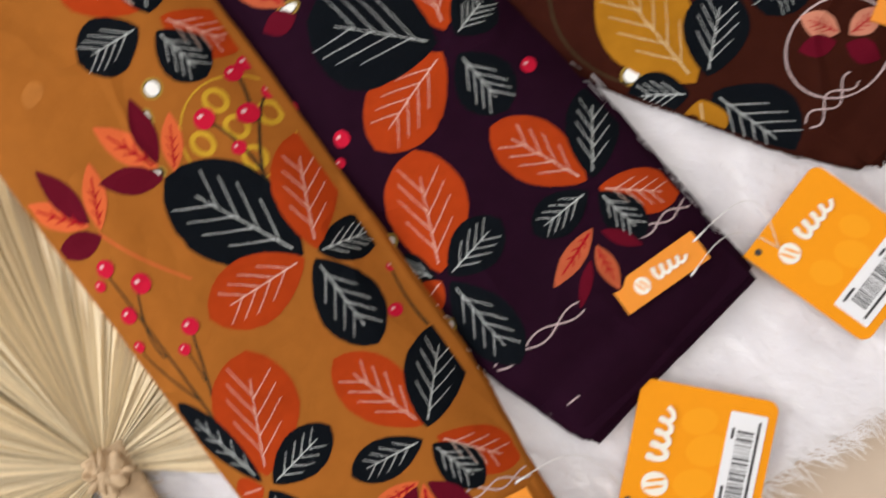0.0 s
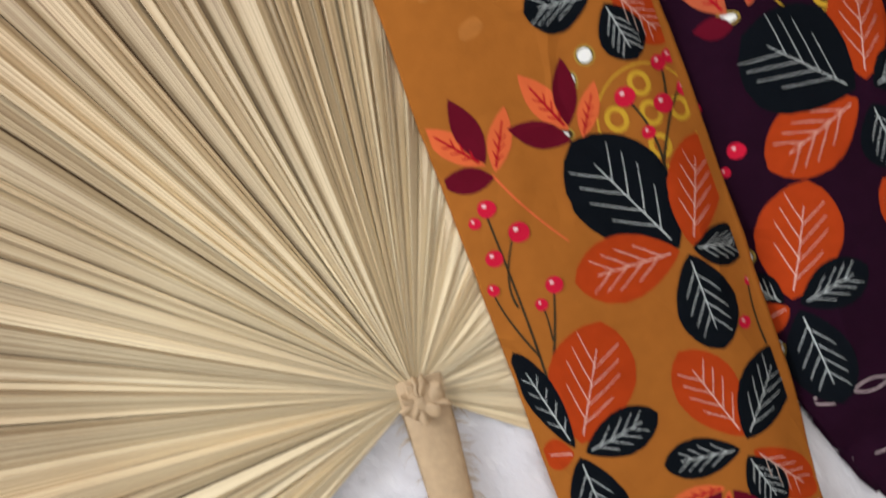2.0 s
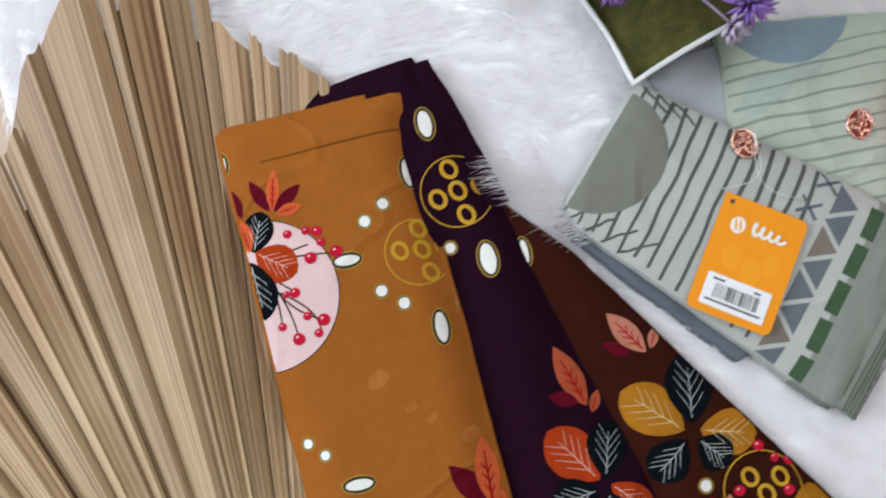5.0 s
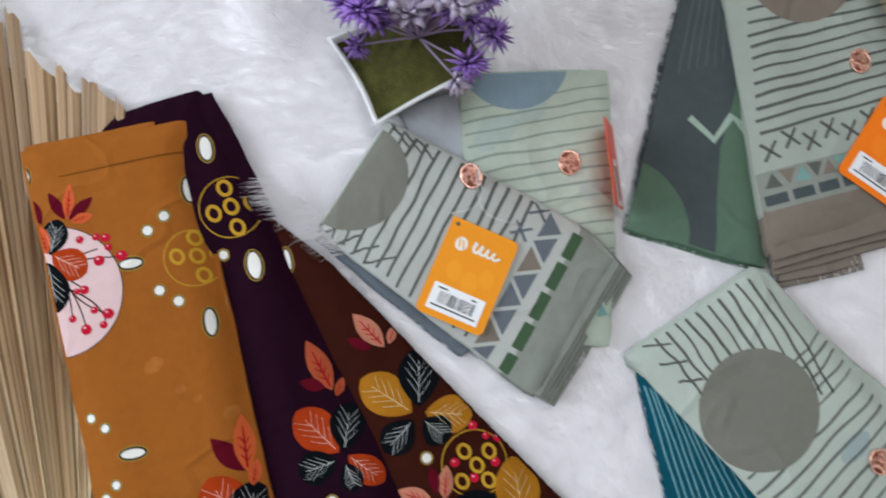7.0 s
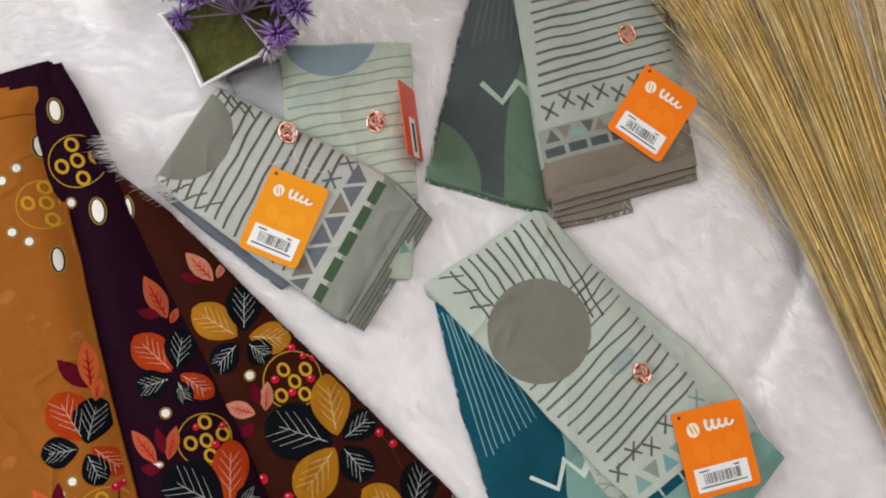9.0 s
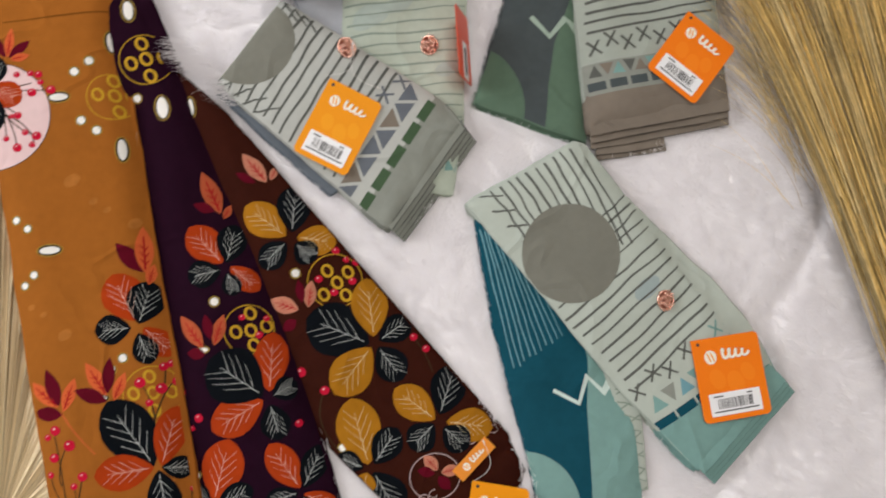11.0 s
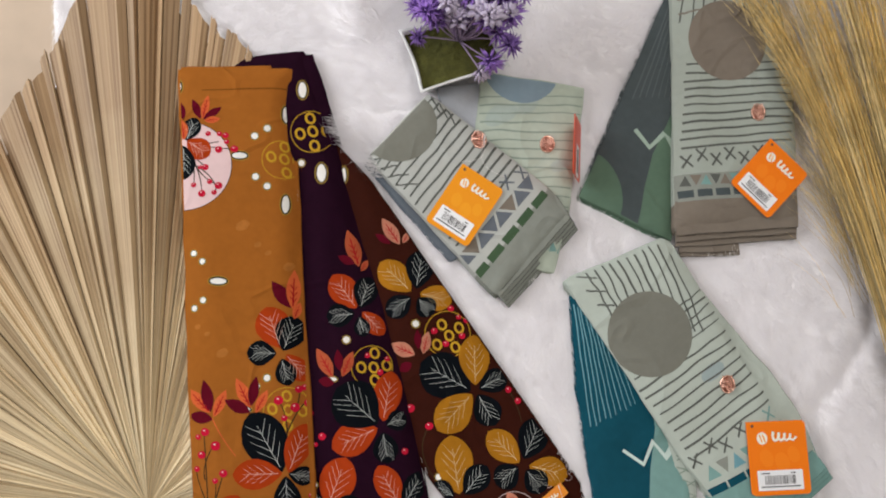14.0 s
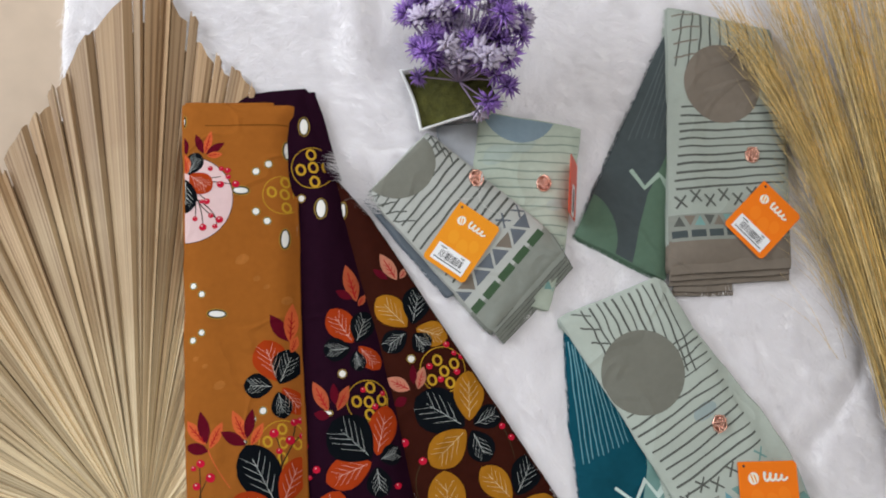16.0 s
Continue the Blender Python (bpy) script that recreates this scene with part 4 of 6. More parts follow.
chain(P, -0.0860, -0.2149, -0.0613, -0.2142, 0.0034)
P.lay("printed_dash", stroke([(-0.1505, -0.2562), (-0.1470, -0.2556)], 0.0005), "lilac", 1.2)
P.lay("printed_dash", stroke([(-0.1405, -0.2552), (-0.1350, -0.2542)], 0.0005), "lilac", 1.2)
berry(P, -0.1593, -0.1272, 0.0034)
berry(P, -0.1650, -0.1342, 0.0021)
berry(P, -0.0868, -0.1412, 0.0030)
berry(P, -0.1702, -0.1070, 0.0032)
dot(P, -0.1650, -0.1688, 0.0027, 0.0027, -30)
dot(P, -0.1623, -0.2080, 0.0017, 0.0025, -29)
leaf(P, -0.1109, -0.1208, -0.1506, -0.1376, 0.0285, 'rust')
leaf(P, -0.1059, -0.1149, -0.0978, -0.0708, 0.0256, 'rust')
leaf(P, -0.1036, -0.1183, -0.0847, -0.1109, 0.0187, 'navy')
leaf(P, -0.1062, -0.1243, -0.1018, -0.1513, 0.0226, 'navy')
leaf(P, -0.1107, -0.1171, -0.1470, -0.0854, 0.0432, 'navy')
leaf(P, -0.1294, -0.0148, -0.1508, 0.0150, 0.0256, 'rust')
leaf(P, -0.1261, -0.0149, -0.1170, 0.0142, 0.0226, 'navy')
leaf(P, -0.1310, -0.0196, -0.1560, -0.0229, 0.0216, 'navy')
leaf(P, -0.1240, -0.0180, -0.1045, -0.0383, 0.0170, 'rust')
leaf(P, -0.1268, -0.0220, -0.1222, -0.0405, 0.0150, 'navy')
leaf(P, -0.1270, 0.0233, -0.1377, 0.0571, 0.0138, 'ember')
leaf(P, -0.1308, 0.0258, -0.1461, 0.0325, 0.0079, 'maroon')
leaf(P, -0.1251, 0.0193, -0.1190, 0.0300, 0.0059, 'ember')
leaf(P, -0.1501, -0.0763, -0.1647, -0.0501, 0.0118, 'ember')
leaf(P, -0.1420, -0.0756, -0.1324, -0.0534, 0.0098, 'ember')
leaf(P, -0.1438, -0.0708, -0.1462, -0.0516, 0.0079, 'maroon')
leaf(P, -0.1488, -0.0811, -0.1629, -0.0783, 0.0088, 'maroon')
disc(P, -0.1155, -0.0669, 0.0187)
ring(P, -0.1132, -0.0550, 0.0054)
ring(P, -0.1251, -0.0676, 0.0054)
ring(P, -0.1141, -0.0679, 0.0054)
ring(P, -0.1025, -0.0659, 0.0054)
ring(P, -0.1130, -0.0790, 0.0054)
berry(P, -0.1195, -0.0572, 0.0025)
berry(P, -0.1084, -0.0719, 0.0029)
berry(P, -0.1018, -0.0601, 0.0025)
dot(P, -0.1383, -0.0431, 0.0039, 0.0039, -2)
dot(P, -0.1506, -0.0777, 0.0049, 0.0025, -2)
dot(P, -0.1795, 0.1891, 0.0053, 0.0095, 2)
dot(P, -0.1614, 0.1096, 0.0058, 0.0100, 1)
dot(P, -0.1798, 0.1199, 0.0037, 0.0037, 1)
dot(P, -0.1581, 0.1759, 0.0026, 0.0053, 2)
disc(P, -0.1701, 0.1490, 0.0200)
ring(P, -0.1720, 0.1616, 0.0058)
ring(P, -0.1696, 0.1491, 0.0058)
ring(P, -0.1677, 0.1354, 0.0058)
ring(P, -0.1810, 0.1465, 0.0058)
ring(P, -0.1570, 0.1505, 0.0058)
leaf(B, -0.0802, 0.0006, -0.1083, 0.0269, 0.0267, 'mustard')
leaf(B, -0.0752, 0.0029, -0.0685, 0.0396, 0.0267, 'navy')
leaf(B, -0.0719, -0.0011, -0.0426, -0.0087, 0.0237, 'mustard')
leaf(B, -0.0804, -0.0044, -0.1019, -0.0210, 0.0217, 'navy')
leaf(B, -0.0740, -0.0055, -0.0603, -0.0206, 0.0207, 'navy')
leaf(B, -0.0272, -0.0890, -0.0722, -0.0638, 0.0415, 'navy')
leaf(B, -0.0231, -0.0843, -0.0231, -0.0388, 0.0286, 'mustard')
leaf(B, -0.0198, -0.0878, 0.0070, -0.0741, 0.0217, 'navy')
leaf(B, -0.0264, -0.0924, -0.0579, -0.1239, 0.0316, 'mustard')
leaf(B, -0.0210, -0.0926, -0.0055, -0.1201, 0.0257, 'navy')
leaf(B, 0.0150, -0.1530, -0.0126, -0.1256, 0.0257, 'mustard')
leaf(B, 0.0191, -0.1499, 0.0368, -0.1140, 0.0286, 'navy')
leaf(B, 0.0237, -0.1558, 0.0587, -0.1654, 0.0257, 'mustard')
leaf(B, 0.0138, -0.1563, -0.0065, -0.1721, 0.0237, 'navy')
leaf(B, 0.0206, -0.1595, 0.0373, -0.1783, 0.0227, 'navy')
leaf(B, -0.0393, -0.1791, -0.0464, -0.1281, 0.0336, 'mustard')
leaf(B, -0.0349, -0.1793, -0.0140, -0.1552, 0.0237, 'navy')
leaf(B, -0.0362, -0.1853, -0.0213, -0.2197, 0.0306, 'navy')
leaf(B, -0.0432, -0.1813, -0.0620, -0.1701, 0.0168, 'navy')
leaf(B, -0.0410, -0.1851, -0.0464, -0.1998, 0.0178, 'mustard')
leaf(B, -0.0901, 0.0440, -0.1061, 0.0684, 0.0128, 'blush')
leaf(B, -0.0984, 0.0442, -0.1124, 0.0534, 0.0069, 'maroon')
leaf(B, -0.0871, 0.0455, -0.0807, 0.0569, 0.0059, 'blush')
leaf(B, -0.0773, -0.0568, -0.0988, -0.0464, 0.0128, 'blush')
leaf(B, -0.0699, -0.0561, -0.0648, -0.0357, 0.0099, 'blush')
leaf(B, -0.0737, -0.0520, -0.0750, -0.0340, 0.0069, 'maroon')
leaf(B, -0.0800, -0.0640, -0.0909, -0.0709, 0.0089, 'maroon')
disc(B, -0.0472, -0.0382, 0.0212)
ring(B, -0.0523, -0.0297, 0.0054)
ring(B, -0.0366, -0.0326, 0.0054)
ring(B, -0.0458, -0.0397, 0.0054)
ring(B, -0.0569, -0.0477, 0.0054)
ring(B, -0.0403, -0.0501, 0.0054)
berry(B, -0.0438, -0.0151, 0.0030)
berry(B, -0.0294, -0.0254, 0.0030)
berry(B, -0.0594, -0.0354, 0.0030)
berry(B, -0.0490, -0.0469, 0.0030)
berry(B, -0.0340, -0.0400, 0.0030)
berry(B, -0.0367, -0.0227, 0.0025)
berry(B, -0.0813, -0.1039, 0.0039)
berry(B, -0.0650, -0.1198, 0.0035)
berry(B, 0.0073, -0.0887, 0.0030)
berry(B, 0.0157, -0.0987, 0.0030)
berry(B, -0.0862, -0.1323, 0.0025)
twig(B, -0.0650, -0.1198, -0.0706, -0.1424, -0.0595, -0.1664, 0.0010, 'olive')
twig(B, 0.0073, -0.0887, 0.0141, -0.1025, 0.0183, -0.1172, 0.0010, 'olive')
dot(B, -0.0763, -0.0290, 0.0039, 0.0039, -2)
dot(B, -0.0257, -0.0769, 0.0020, 0.0049, -2)
dot(B, -0.0570, -0.1642, 0.0035, 0.0035, -2)
dot(B, 0.0075, -0.1859, 0.0020, 0.0020, -3)
disc2(B, 0.0095, -0.1954, 0.0197)
leaf(B, 0.0121, -0.1909, 0.0030, -0.1786, 0.0099, 'blush')
leaf(B, 0.0144, -0.1933, 0.0292, -0.1916, 0.0089, 'blush')
leaf(B, 0.0119, -0.1956, 0.0201, -0.2068, 0.0089, 'maroon')
leaf(B, 0.0096, -0.1931, -0.0034, -0.1887, 0.0079, 'maroon')
chain(B, 0.0376, -0.1731, 0.0617, -0.1660, 0.0059)
chain(B, -0.0133, -0.2136, 0.0089, -0.2072, 0.0059)
dot(B, -0.1410, 0.1099, 0.0037, 0.0085, 1)
dot(B, -0.1492, 0.1276, 0.0032, 0.0042, 2)
dot(B, -0.1569, 0.1439, 0.0026, 0.0042, 2)


# hems: stitched folds across the ends
shape(O, [(-0.270, 0.1845), (-0.190, 0.1880), (-0.190, 0.1893), (-0.270, 0.1856)], "shade", 0.3, "hem_line")
shape(O, [(-0.2405, -0.2905), (-0.166, -0.2875), (-0.166, -0.2884), (-0.2405, -0.2914)], "shade", 0.3, "hem_line")

# ---- scarves with striped borders ----
grey = thing("folded_scarf", "pale grey striped folded scarf with a sage end band", "scarf", GROUP_B)
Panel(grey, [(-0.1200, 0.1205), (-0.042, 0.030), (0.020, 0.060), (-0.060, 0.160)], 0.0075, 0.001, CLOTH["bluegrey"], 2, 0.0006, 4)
G = Panel(grey, [(-0.118, 0.125), (-0.003, -0.003), (0.0655, 0.071), (0.052, 0.093), (-0.062, 0.185)], 0.0215, 0.008, CLOTH["palegrey"], 5, 0.0016, 5, sag=0.0055, roll=0.008, folds=[((-0.112, 0.122), (-0.030, 0.032), -0.0014, 0.006), ((0.003, 0.006), (0.060, 0.068), 0.0016, 0.005)], band=((-0.020, 0.012), (0.050, 0.098), "sage"))
stripes(G, (-0.055, 0.200), (0.023, 0.122), (-0.118, 0.124), (-0.040, 0.040), 14, 0.0023, "greyline", 1.0, 0.002, 1)
stripes(G, (-0.117, 0.121), (-0.095, 0.098), (-0.100, 0.125), (-0.072, 0.098), 4, 0.0016, "greyline", 1.3, 0.001, 2)
stripes(G, (-0.060, 0.184), (-0.045, 0.171), (-0.052, 0.166), (-0.038, 0.156), 3, 0.0018, "greyline", 1.3, 0.001, 3)
shape(G, oval(-0.091, 0.155, 0.036, 0.036, 0, 48), "greydisc", 2.0, "printed_disc")
shape(G, [(0.050, 0.098), (-0.020, 0.012), (0.004, -0.014), (0.078, 0.064), (0.058, 0.096)], "sage", 1.0, "end_band")
end_layers(grey, [(0.030, 0.070), (-0.010, 0.010), (-0.002, -0.003), (0.0650, 0.070), (0.053, 0.091)], (0.0025, -0.0021), 5, 0.0178, 0.002, INK["sage"], 41, (2, 4), HEM_GREY)
hem(grey, G, [(-0.003, -0.003), (0.0655, 0.071), (0.052, 0.093)], HEM_GREY, 3)
row_of(G, (0.046, 0.093), (-0.024, 0.009), 5, lambda i, x, y: shape(G, turned(x, y, [(-0.0090, -0.0038), (0.0090, -0.0038), (0.0090, 0.0038), (-0.0090, 0.0038)], 50), "forest", 2.0, "printed_dash"))
row_of(G, (0.033, 0.103), (-0.036, 0.024), 8, lambda i, x, y: shape(G, turned(x, y, [(-0.0096, -0.0062), (0.0096, -0.0062), (0, 0.0068)], 49 if i % 2 else 229), "taupe" if i % 4 == 2 else "slate", 2.0, "printed_triangle"))
row_of(G, (0.031, 0.116), (0.001, 0.095), 2, lambda i, x, y: cross_mark(G, x, y, 0.0075, 50, 0.0020, "slate"))

pale = thing("folded_scarf", "pale green striped folded scarf beside a flower pot", "scarf", GROUP_B)
Panel(pale, [(-0.052, 0.196), (-0.036, 0.120), (0.030, 0.100), (0.030, 0.203)], 0.0075, 0.001, CLOTH["grey"], 2, 0.0006, 6)
H = Panel(pale, [(-0.010, 0.211), (-0.030, 0.040), (0.052, 0.019), (0.068, 0.075), (0.088, 0.197)], 0.0125, 0.002, CLOTH["palegreen"], 3, 0.0022, 7, sag=0.004, folds=[((0.000, 0.175), (0.080, 0.160), -0.0012, 0.004)])
stripes(H, (-0.014, 0.186), (-0.024, 0.085), (0.092, 0.188), (0.076, 0.080), 13, 0.0017, "paleline", 1.0, 0.002, 4)
shape(H, oval(0.028, 0.214, 0.036, 0.034, 0, 48), "slateblue", 2.0, "printed_disc")
for hi, (hx, hy, hr) in enumerate(((0.006, 0.168, 0.016), (0.030, 0.176, 0.012), (-0.006, 0.130, 0.013), (0.062, 0.120, 0.010))):
    shape(H, oval(hx, hy, hr, hr * 0.6, 20, 24, 0.25), "mist", 0.2 + 0.15 * hi, "faded_patch")
row_of(H, (0.045, 0.083), (0.072, 0.070), 2, lambda i, x, y: cross_mark(H, x, y, 0.006, 0, 0.0014, "slate"))
row_of(H, (0.040, 0.045), (0.064, 0.040), 3, lambda i, x, y: shape(H, turned(x, y, [(-0.004, -0.005), (0.004, -0.005), (0, 0.005)], 0), "aqua", 2.0, "printed_triangle"))

green = thing("folded_scarf", "dark green and mint folded scarf with mountains and a taupe band", "scarf", GROUP_B)
D = Panel(green, [(0.186, 0.314), (0.081, 0.091), (0.167, 0.050), (0.215, 0.300)], 0.0115, 0.001, CLOTH["deepslate"], 3, 0.0019, 8, sag=0.004, folds=[((0.186, 0.30), (0.172, 0.06), -0.0045, 0.008)], band=((0.070, 0.118), (0.220, 0.100), "green"))
stripes(D, (0.185, 0.30), (0.205, 0.30), (0.135, 0.185), (0.178, 0.185), 8, 0.0011, "faint", 0.6, 0.001, 5)
shape(D, oval(0.078, 0.092, 0.042, 0.050, 15, 40), "green", 1.0, "printed_mound")
shape(D, [(0.188, 0.205), (0.172, 0.170), (0.152, 0.132), (0.142, 0.098), (0.130, 0.040), (0.200, 0.030), (0.200, 0.200)], "green", 1.1, "printed_mountain")
D.lay("printed_zigzag", stroke([(0.136, 0.156), (0.149, 0.138), (0.164, 0.152), (0.170, 0.146), (0.178, 0.134), (0.186, 0.130)], 0.0045, 0.0065), "mint", 2.2)
E = Panel(green, [(0.182, 0.328), (0.1695, 0.058), (0.2905, 0.069), (0.298, 0.218), (0.287, 0.308)], 0.0175, 0.004, CLOTH["mintgrey"], 5, 0.0019, 9, sag=0.0055, roll=0.008, folds=[((0.186, 0.225), (0.298, 0.232), -0.0012, 0.004), ((0.200, 0.30), (0.196, 0.10), 0.0012, 0.009)], band=((0.168, 0.084), (0.300, 0.093), "taupe"))
stripes(E, (0.186, 0.220), (0.176, 0.136), (0.300, 0.226), (0.292, 0.148), 11, 0.0022, "greyline", 1.0, 0.002, 6)
stripes(E, (0.197, 0.326), (0.288, 0.306), (0.184, 0.262), (0.296, 0.232), 11, 0.0020, "greyline", 1.0, 0.002, 7)
stripes(E, (0.184, 0.318), (0.184, 0.272), (0.214, 0.322), (0.206, 0.276), 4, 0.0018, "taupe", 1.3, 0.001, 8)
shape(E, oval(0.231, 0.246, 0.039, 0.041, 0, 48), "taupe", 2.2, "printed_disc")
row_of(E, (0.176, 0.125), (0.262, 0.132), 6, lambda i, x, y: cross_mark(E, x, y + (0.003 if i % 2 else -0.002), 0.0078, 5, 0.0022, "greyline"))
shape(E, [(0.170, 0.110), (0.300, 0.119), (0.300, 0.092), (0.168, 0.083)], "sage", 0.8)
row_of(E, (0.176, 0.104), (0.292, 0.112), 12, lambda i, x, y: shape(E, turned(x, y, [(-0.0055, -0.005), (0.0055, -0.005), (0, 0.005)], 180 * (i % 2)), ("greyline", "taupe", "aqua")[i % 3], 2.0, "printed_triangle"))
shape(E, [(0.168, 0.084), (0.300, 0.093), (0.300, 0.045), (0.168, 0.038)], "taupe", 1.2, "end_band")
end_layers(green, [(0.172, 0.090), (0.1705, 0.058), (0.290, 0.067), (0.290, 0.095)], (0.0002, -0.0052), 3, 0.0142, 0.005, INK["taupe"], 51, (1, 2), HEM_TAUPE)
hem(green, E, [(0.1695, 0.058), (0.2905, 0.069)], HEM_TAUPE, 4)
end_layers(green, [(0.176, 0.060), (0.174, 0.041), (0.234, 0.043), (0.232, 0.060)], (0.0006, -0.0035), 2, 0.0060, 0.002, INK["taupe"], 57, (1, 2), HEM_TAUPE)
row_of(E, (0.172, 0.091), (0.296, 0.100), 7, lambda i, x, y: shape(E, turned(x, y, [(-0.0072, -0.0035), (0.0072, -0.0035), (0.0072, 0.0035), (-0.0072, 0.0035)], 4), "deepslate", 2.0, "printed_dash"))

teal = thing("folded_scarf", "teal and pale mint folded scarf with mountains and an aqua band", "scarf", GROUP_B)
T = Panel(teal, [(0.069, -0.004), (0.072, -0.090), (0.088, -0.240), (0.168, -0.236), (0.172, -0.139), (0.150, -0.030), (0.085, 0.010)], 0.0100, 0.001, CLOTH["teal"], 3, 0.0019, 10, sag=0.004, folds=[((0.080, 0.005), (0.168, -0.150), -0.0045, 0.009)], band=((0.127, -0.245), (0.140, -0.100), "aqua"))
stripes(T, (0.0705, -0.010), (0.100, -0.030), (0.082, -0.125), (0.124, -0.104), 10, 0.0011, "tealline", 0.6, 0.001, 9)
shape(T, [(0.140, -0.100), (0.141, -0.125), (0.135, -0.160), (0.131, -0.200), (0.127, -0.245), (0.190, -0.245), (0.190, -0.090)], "aqua", 1.0, "printed_mountain")
shape(T, oval(0.076, -0.234, 0.043, 0.047, 0, 40), "aqua", 1.1, "printed_mound")
T.lay("printed_zigzag", stroke([(0.110, -0.144), (0.129, -0.157), (0.138, -0.137), (0.150, -0.151), (0.166, -0.132)], 0.003, 0.008), "ice", 2.2)
U = Panel(teal, [(0.150, -0.100), (0.140, -0.232), (0.1745, -0.230), (0.1785, -0.150), (0.174, -0.120)], 0.0070, 0.001, CLOTH["palemint"], 2, 0.0008, 14, sag=0.002)
stripes(U, (0.160, -0.130), (0.160, -0.228), (0.182, -0.140), (0.180, -0.236), 11, 0.0013, "paleline", 0.6, 0.001, 21)
stripes(U, (0.160, -0.140), (0.160, -0.236), (0.182, -0.130), (0.180, -0.226), 8, 0.0013, "paleline", 0.9, 0.001, 22)
S = Panel(teal, [(0.063, 0.009), (0.164, -0.152), (0.216, -0.2215), (0.2960, -0.159), (0.277, -0.112), (0.252, -0.074), (0.190, 0.002), (0.165, 0.046), (0.157, 0.049)], 0.0165, 0.005, CLOTH["palemint"], 5, 0.0019, 11, sag=0.0050, roll=0.008, folds=[((0.090, -0.015), (0.190, -0.175), -0.0012, 0.006), ((0.150, 0.030), (0.260, -0.110), 0.0010, 0.007)], band=((0.186, -0.186), (0.292, -0.136), "aqua"))
stripes(S, (0.082, 0.018), (0.158, 0.049), (0.108, -0.030), (0.190, -0.040), 11, 0.0020, "greyline", 1.0, 0.002, 10)
stripes(S, (0.070, 0.014), (0.112, -0.040), (0.092, 0.012), (0.122, -0.040), 5, 0.0016, "greyline", 1.3, 0.001, 11)
stripes(S, (0.160, -0.020), (0.122, -0.082), (0.194, 0.004), (0.214, -0.020), 5, 0.0019, "greyline", 1.0, 0.002, 12)
stripes(S, (0.126, -0.092), (0.172, -0.152), (0.222, -0.030), (0.262, -0.092), 9, 0.0019, "greyline", 1.0, 0.002, 13)
shape(S, oval(0.139, -0.040, 0.0395, 0.0395, 0, 48), "greydisc", 2.2, "printed_disc")
shape(S, oval(0.196, -0.075, 0.013, 0.007, 35, 20), "haze", 0.5)
row_of(S, (0.168, -0.156), (0.268, -0.108), 7, lambda i, x, y: cross_mark(S, x, y + (0.0045 if i % 2 else -0.002), 0.0072, 25, 0.0019, "greyline" if i < 4 else "aqua"))
row_of(S, (0.184, -0.167), (0.278, -0.124), 8, lambda i, x, y: shape(S, turned(x, y, [(-0.0065, -0.0065), (0.0065, -0.0065), (0, 0.0065)], 25 + 180 * (i % 2)), ("aqua", "sage", "tealline")[i % 3], 2.0, "printed_triangle"))
shape(S, [(0.186, -0.186), (0.292, -0.136), (0.312, -0.170), (0.224, -0.240)], "aqua", 1.2, "end_band")
end_layers(teal, [(0.200, -0.190), (0.216, -0.221), (0.2955, -0.1595), (0.284, -0.145)], (0.0033, -0.0033), 4, 0.0140, 0.003, INK["aqua"], 61, (1, 2), HEM_AQUA)
row_of(S, (0.186, -0.184), (0.292, -0.134), 6, lambda i, x, y: shape(S, turned(x, y, [(-0.0088, -0.0036), (0.0088, -0.0036), (0.0088, 0.0036), (-0.0088, 0.0036)], 25.5), "teal", 2.0, "printed_dash"))

# ---- tags, labels, brooches ----


def flat(name, pts, z0, z1, mat, parent):
    """A card of thickness z1 - z0 with the outline pts."""
    n = len(pts)
    vs = [(x, y, z0) for x, y in pts] + [(x, y, z1) for x, y in pts]
    fs = [tuple(range(n))[::-1], tuple(range(n, 2 * n))] + [(i, (i + 1) % n, (i + 1) % n + n, i + n) for i in range(n)]
    return mesh_object(name, vs, fs, mat, parent, "", False)


def rounded(w, h, r, corners=(1, 1, 1, 1)):
    out = []
    for k, (sx, sy) in enumerate(((1, -1), (1, 1), (-1, 1), (-1, -1))):
        if not corners[k]:
            out.append((sx * w / 2, sy * h / 2))
            continue
        for s in range(6):
            a = radians(-90 + 90 * k + 18 * s)
            out.append((sx * (w / 2 - r) + r * math.cos(a), sy * (h / 2 - r) + r * math.sin(a)))
    return out


def emblem(owner, x, y, s, z, mat):
    """A round mark of two facing petals, and beside it a looping stroke."""
    fl = lambda pts, nm: flat(nm, pts, z, z + 0.00012, mat, owner)
    fl(oval(x, y, s * 1.02, s * 1.12, 0, 24), "mark")
    for px_, py_, turn in ((-0.30, 0.05, 18), (0.34, -0.02, 18)):
        flat("mark_vein", [(x + s * px_ + u, y + s * py_ + v) for u, v in turned(0, 0, oval(0, 0, s * 0.13, s * 0.85, 0, 14), turn)], z + 0.00013, z + 0.00018, PAPER, owner)
    pts = []
    for k in range(81):
        u = k / 80
        pts.append((x + s * (1.9 + 4.3 * u + 0.30 * math.cos(u * math.pi * 8)), y + s * (0.78 * math.sin(u * math.pi * 8 + 0.4) * (1 - 0.45 * u) + 0.30 * (1 - u))))
    vs, fs = [], []
    for i, q in enumerate(stroke(pts, s * 0.50, s * 0.40)):
        n = len(vs)
        vs += [(a, b, z + 0.00014 + 0.000006 * i) for a, b in (q if signed(q) > 0 else q[::-1])]
        fs.append((n, n + 1, n + 2, n + 3))
    mesh_object("looping_mark", vs, fs, mat, owner, "", False)


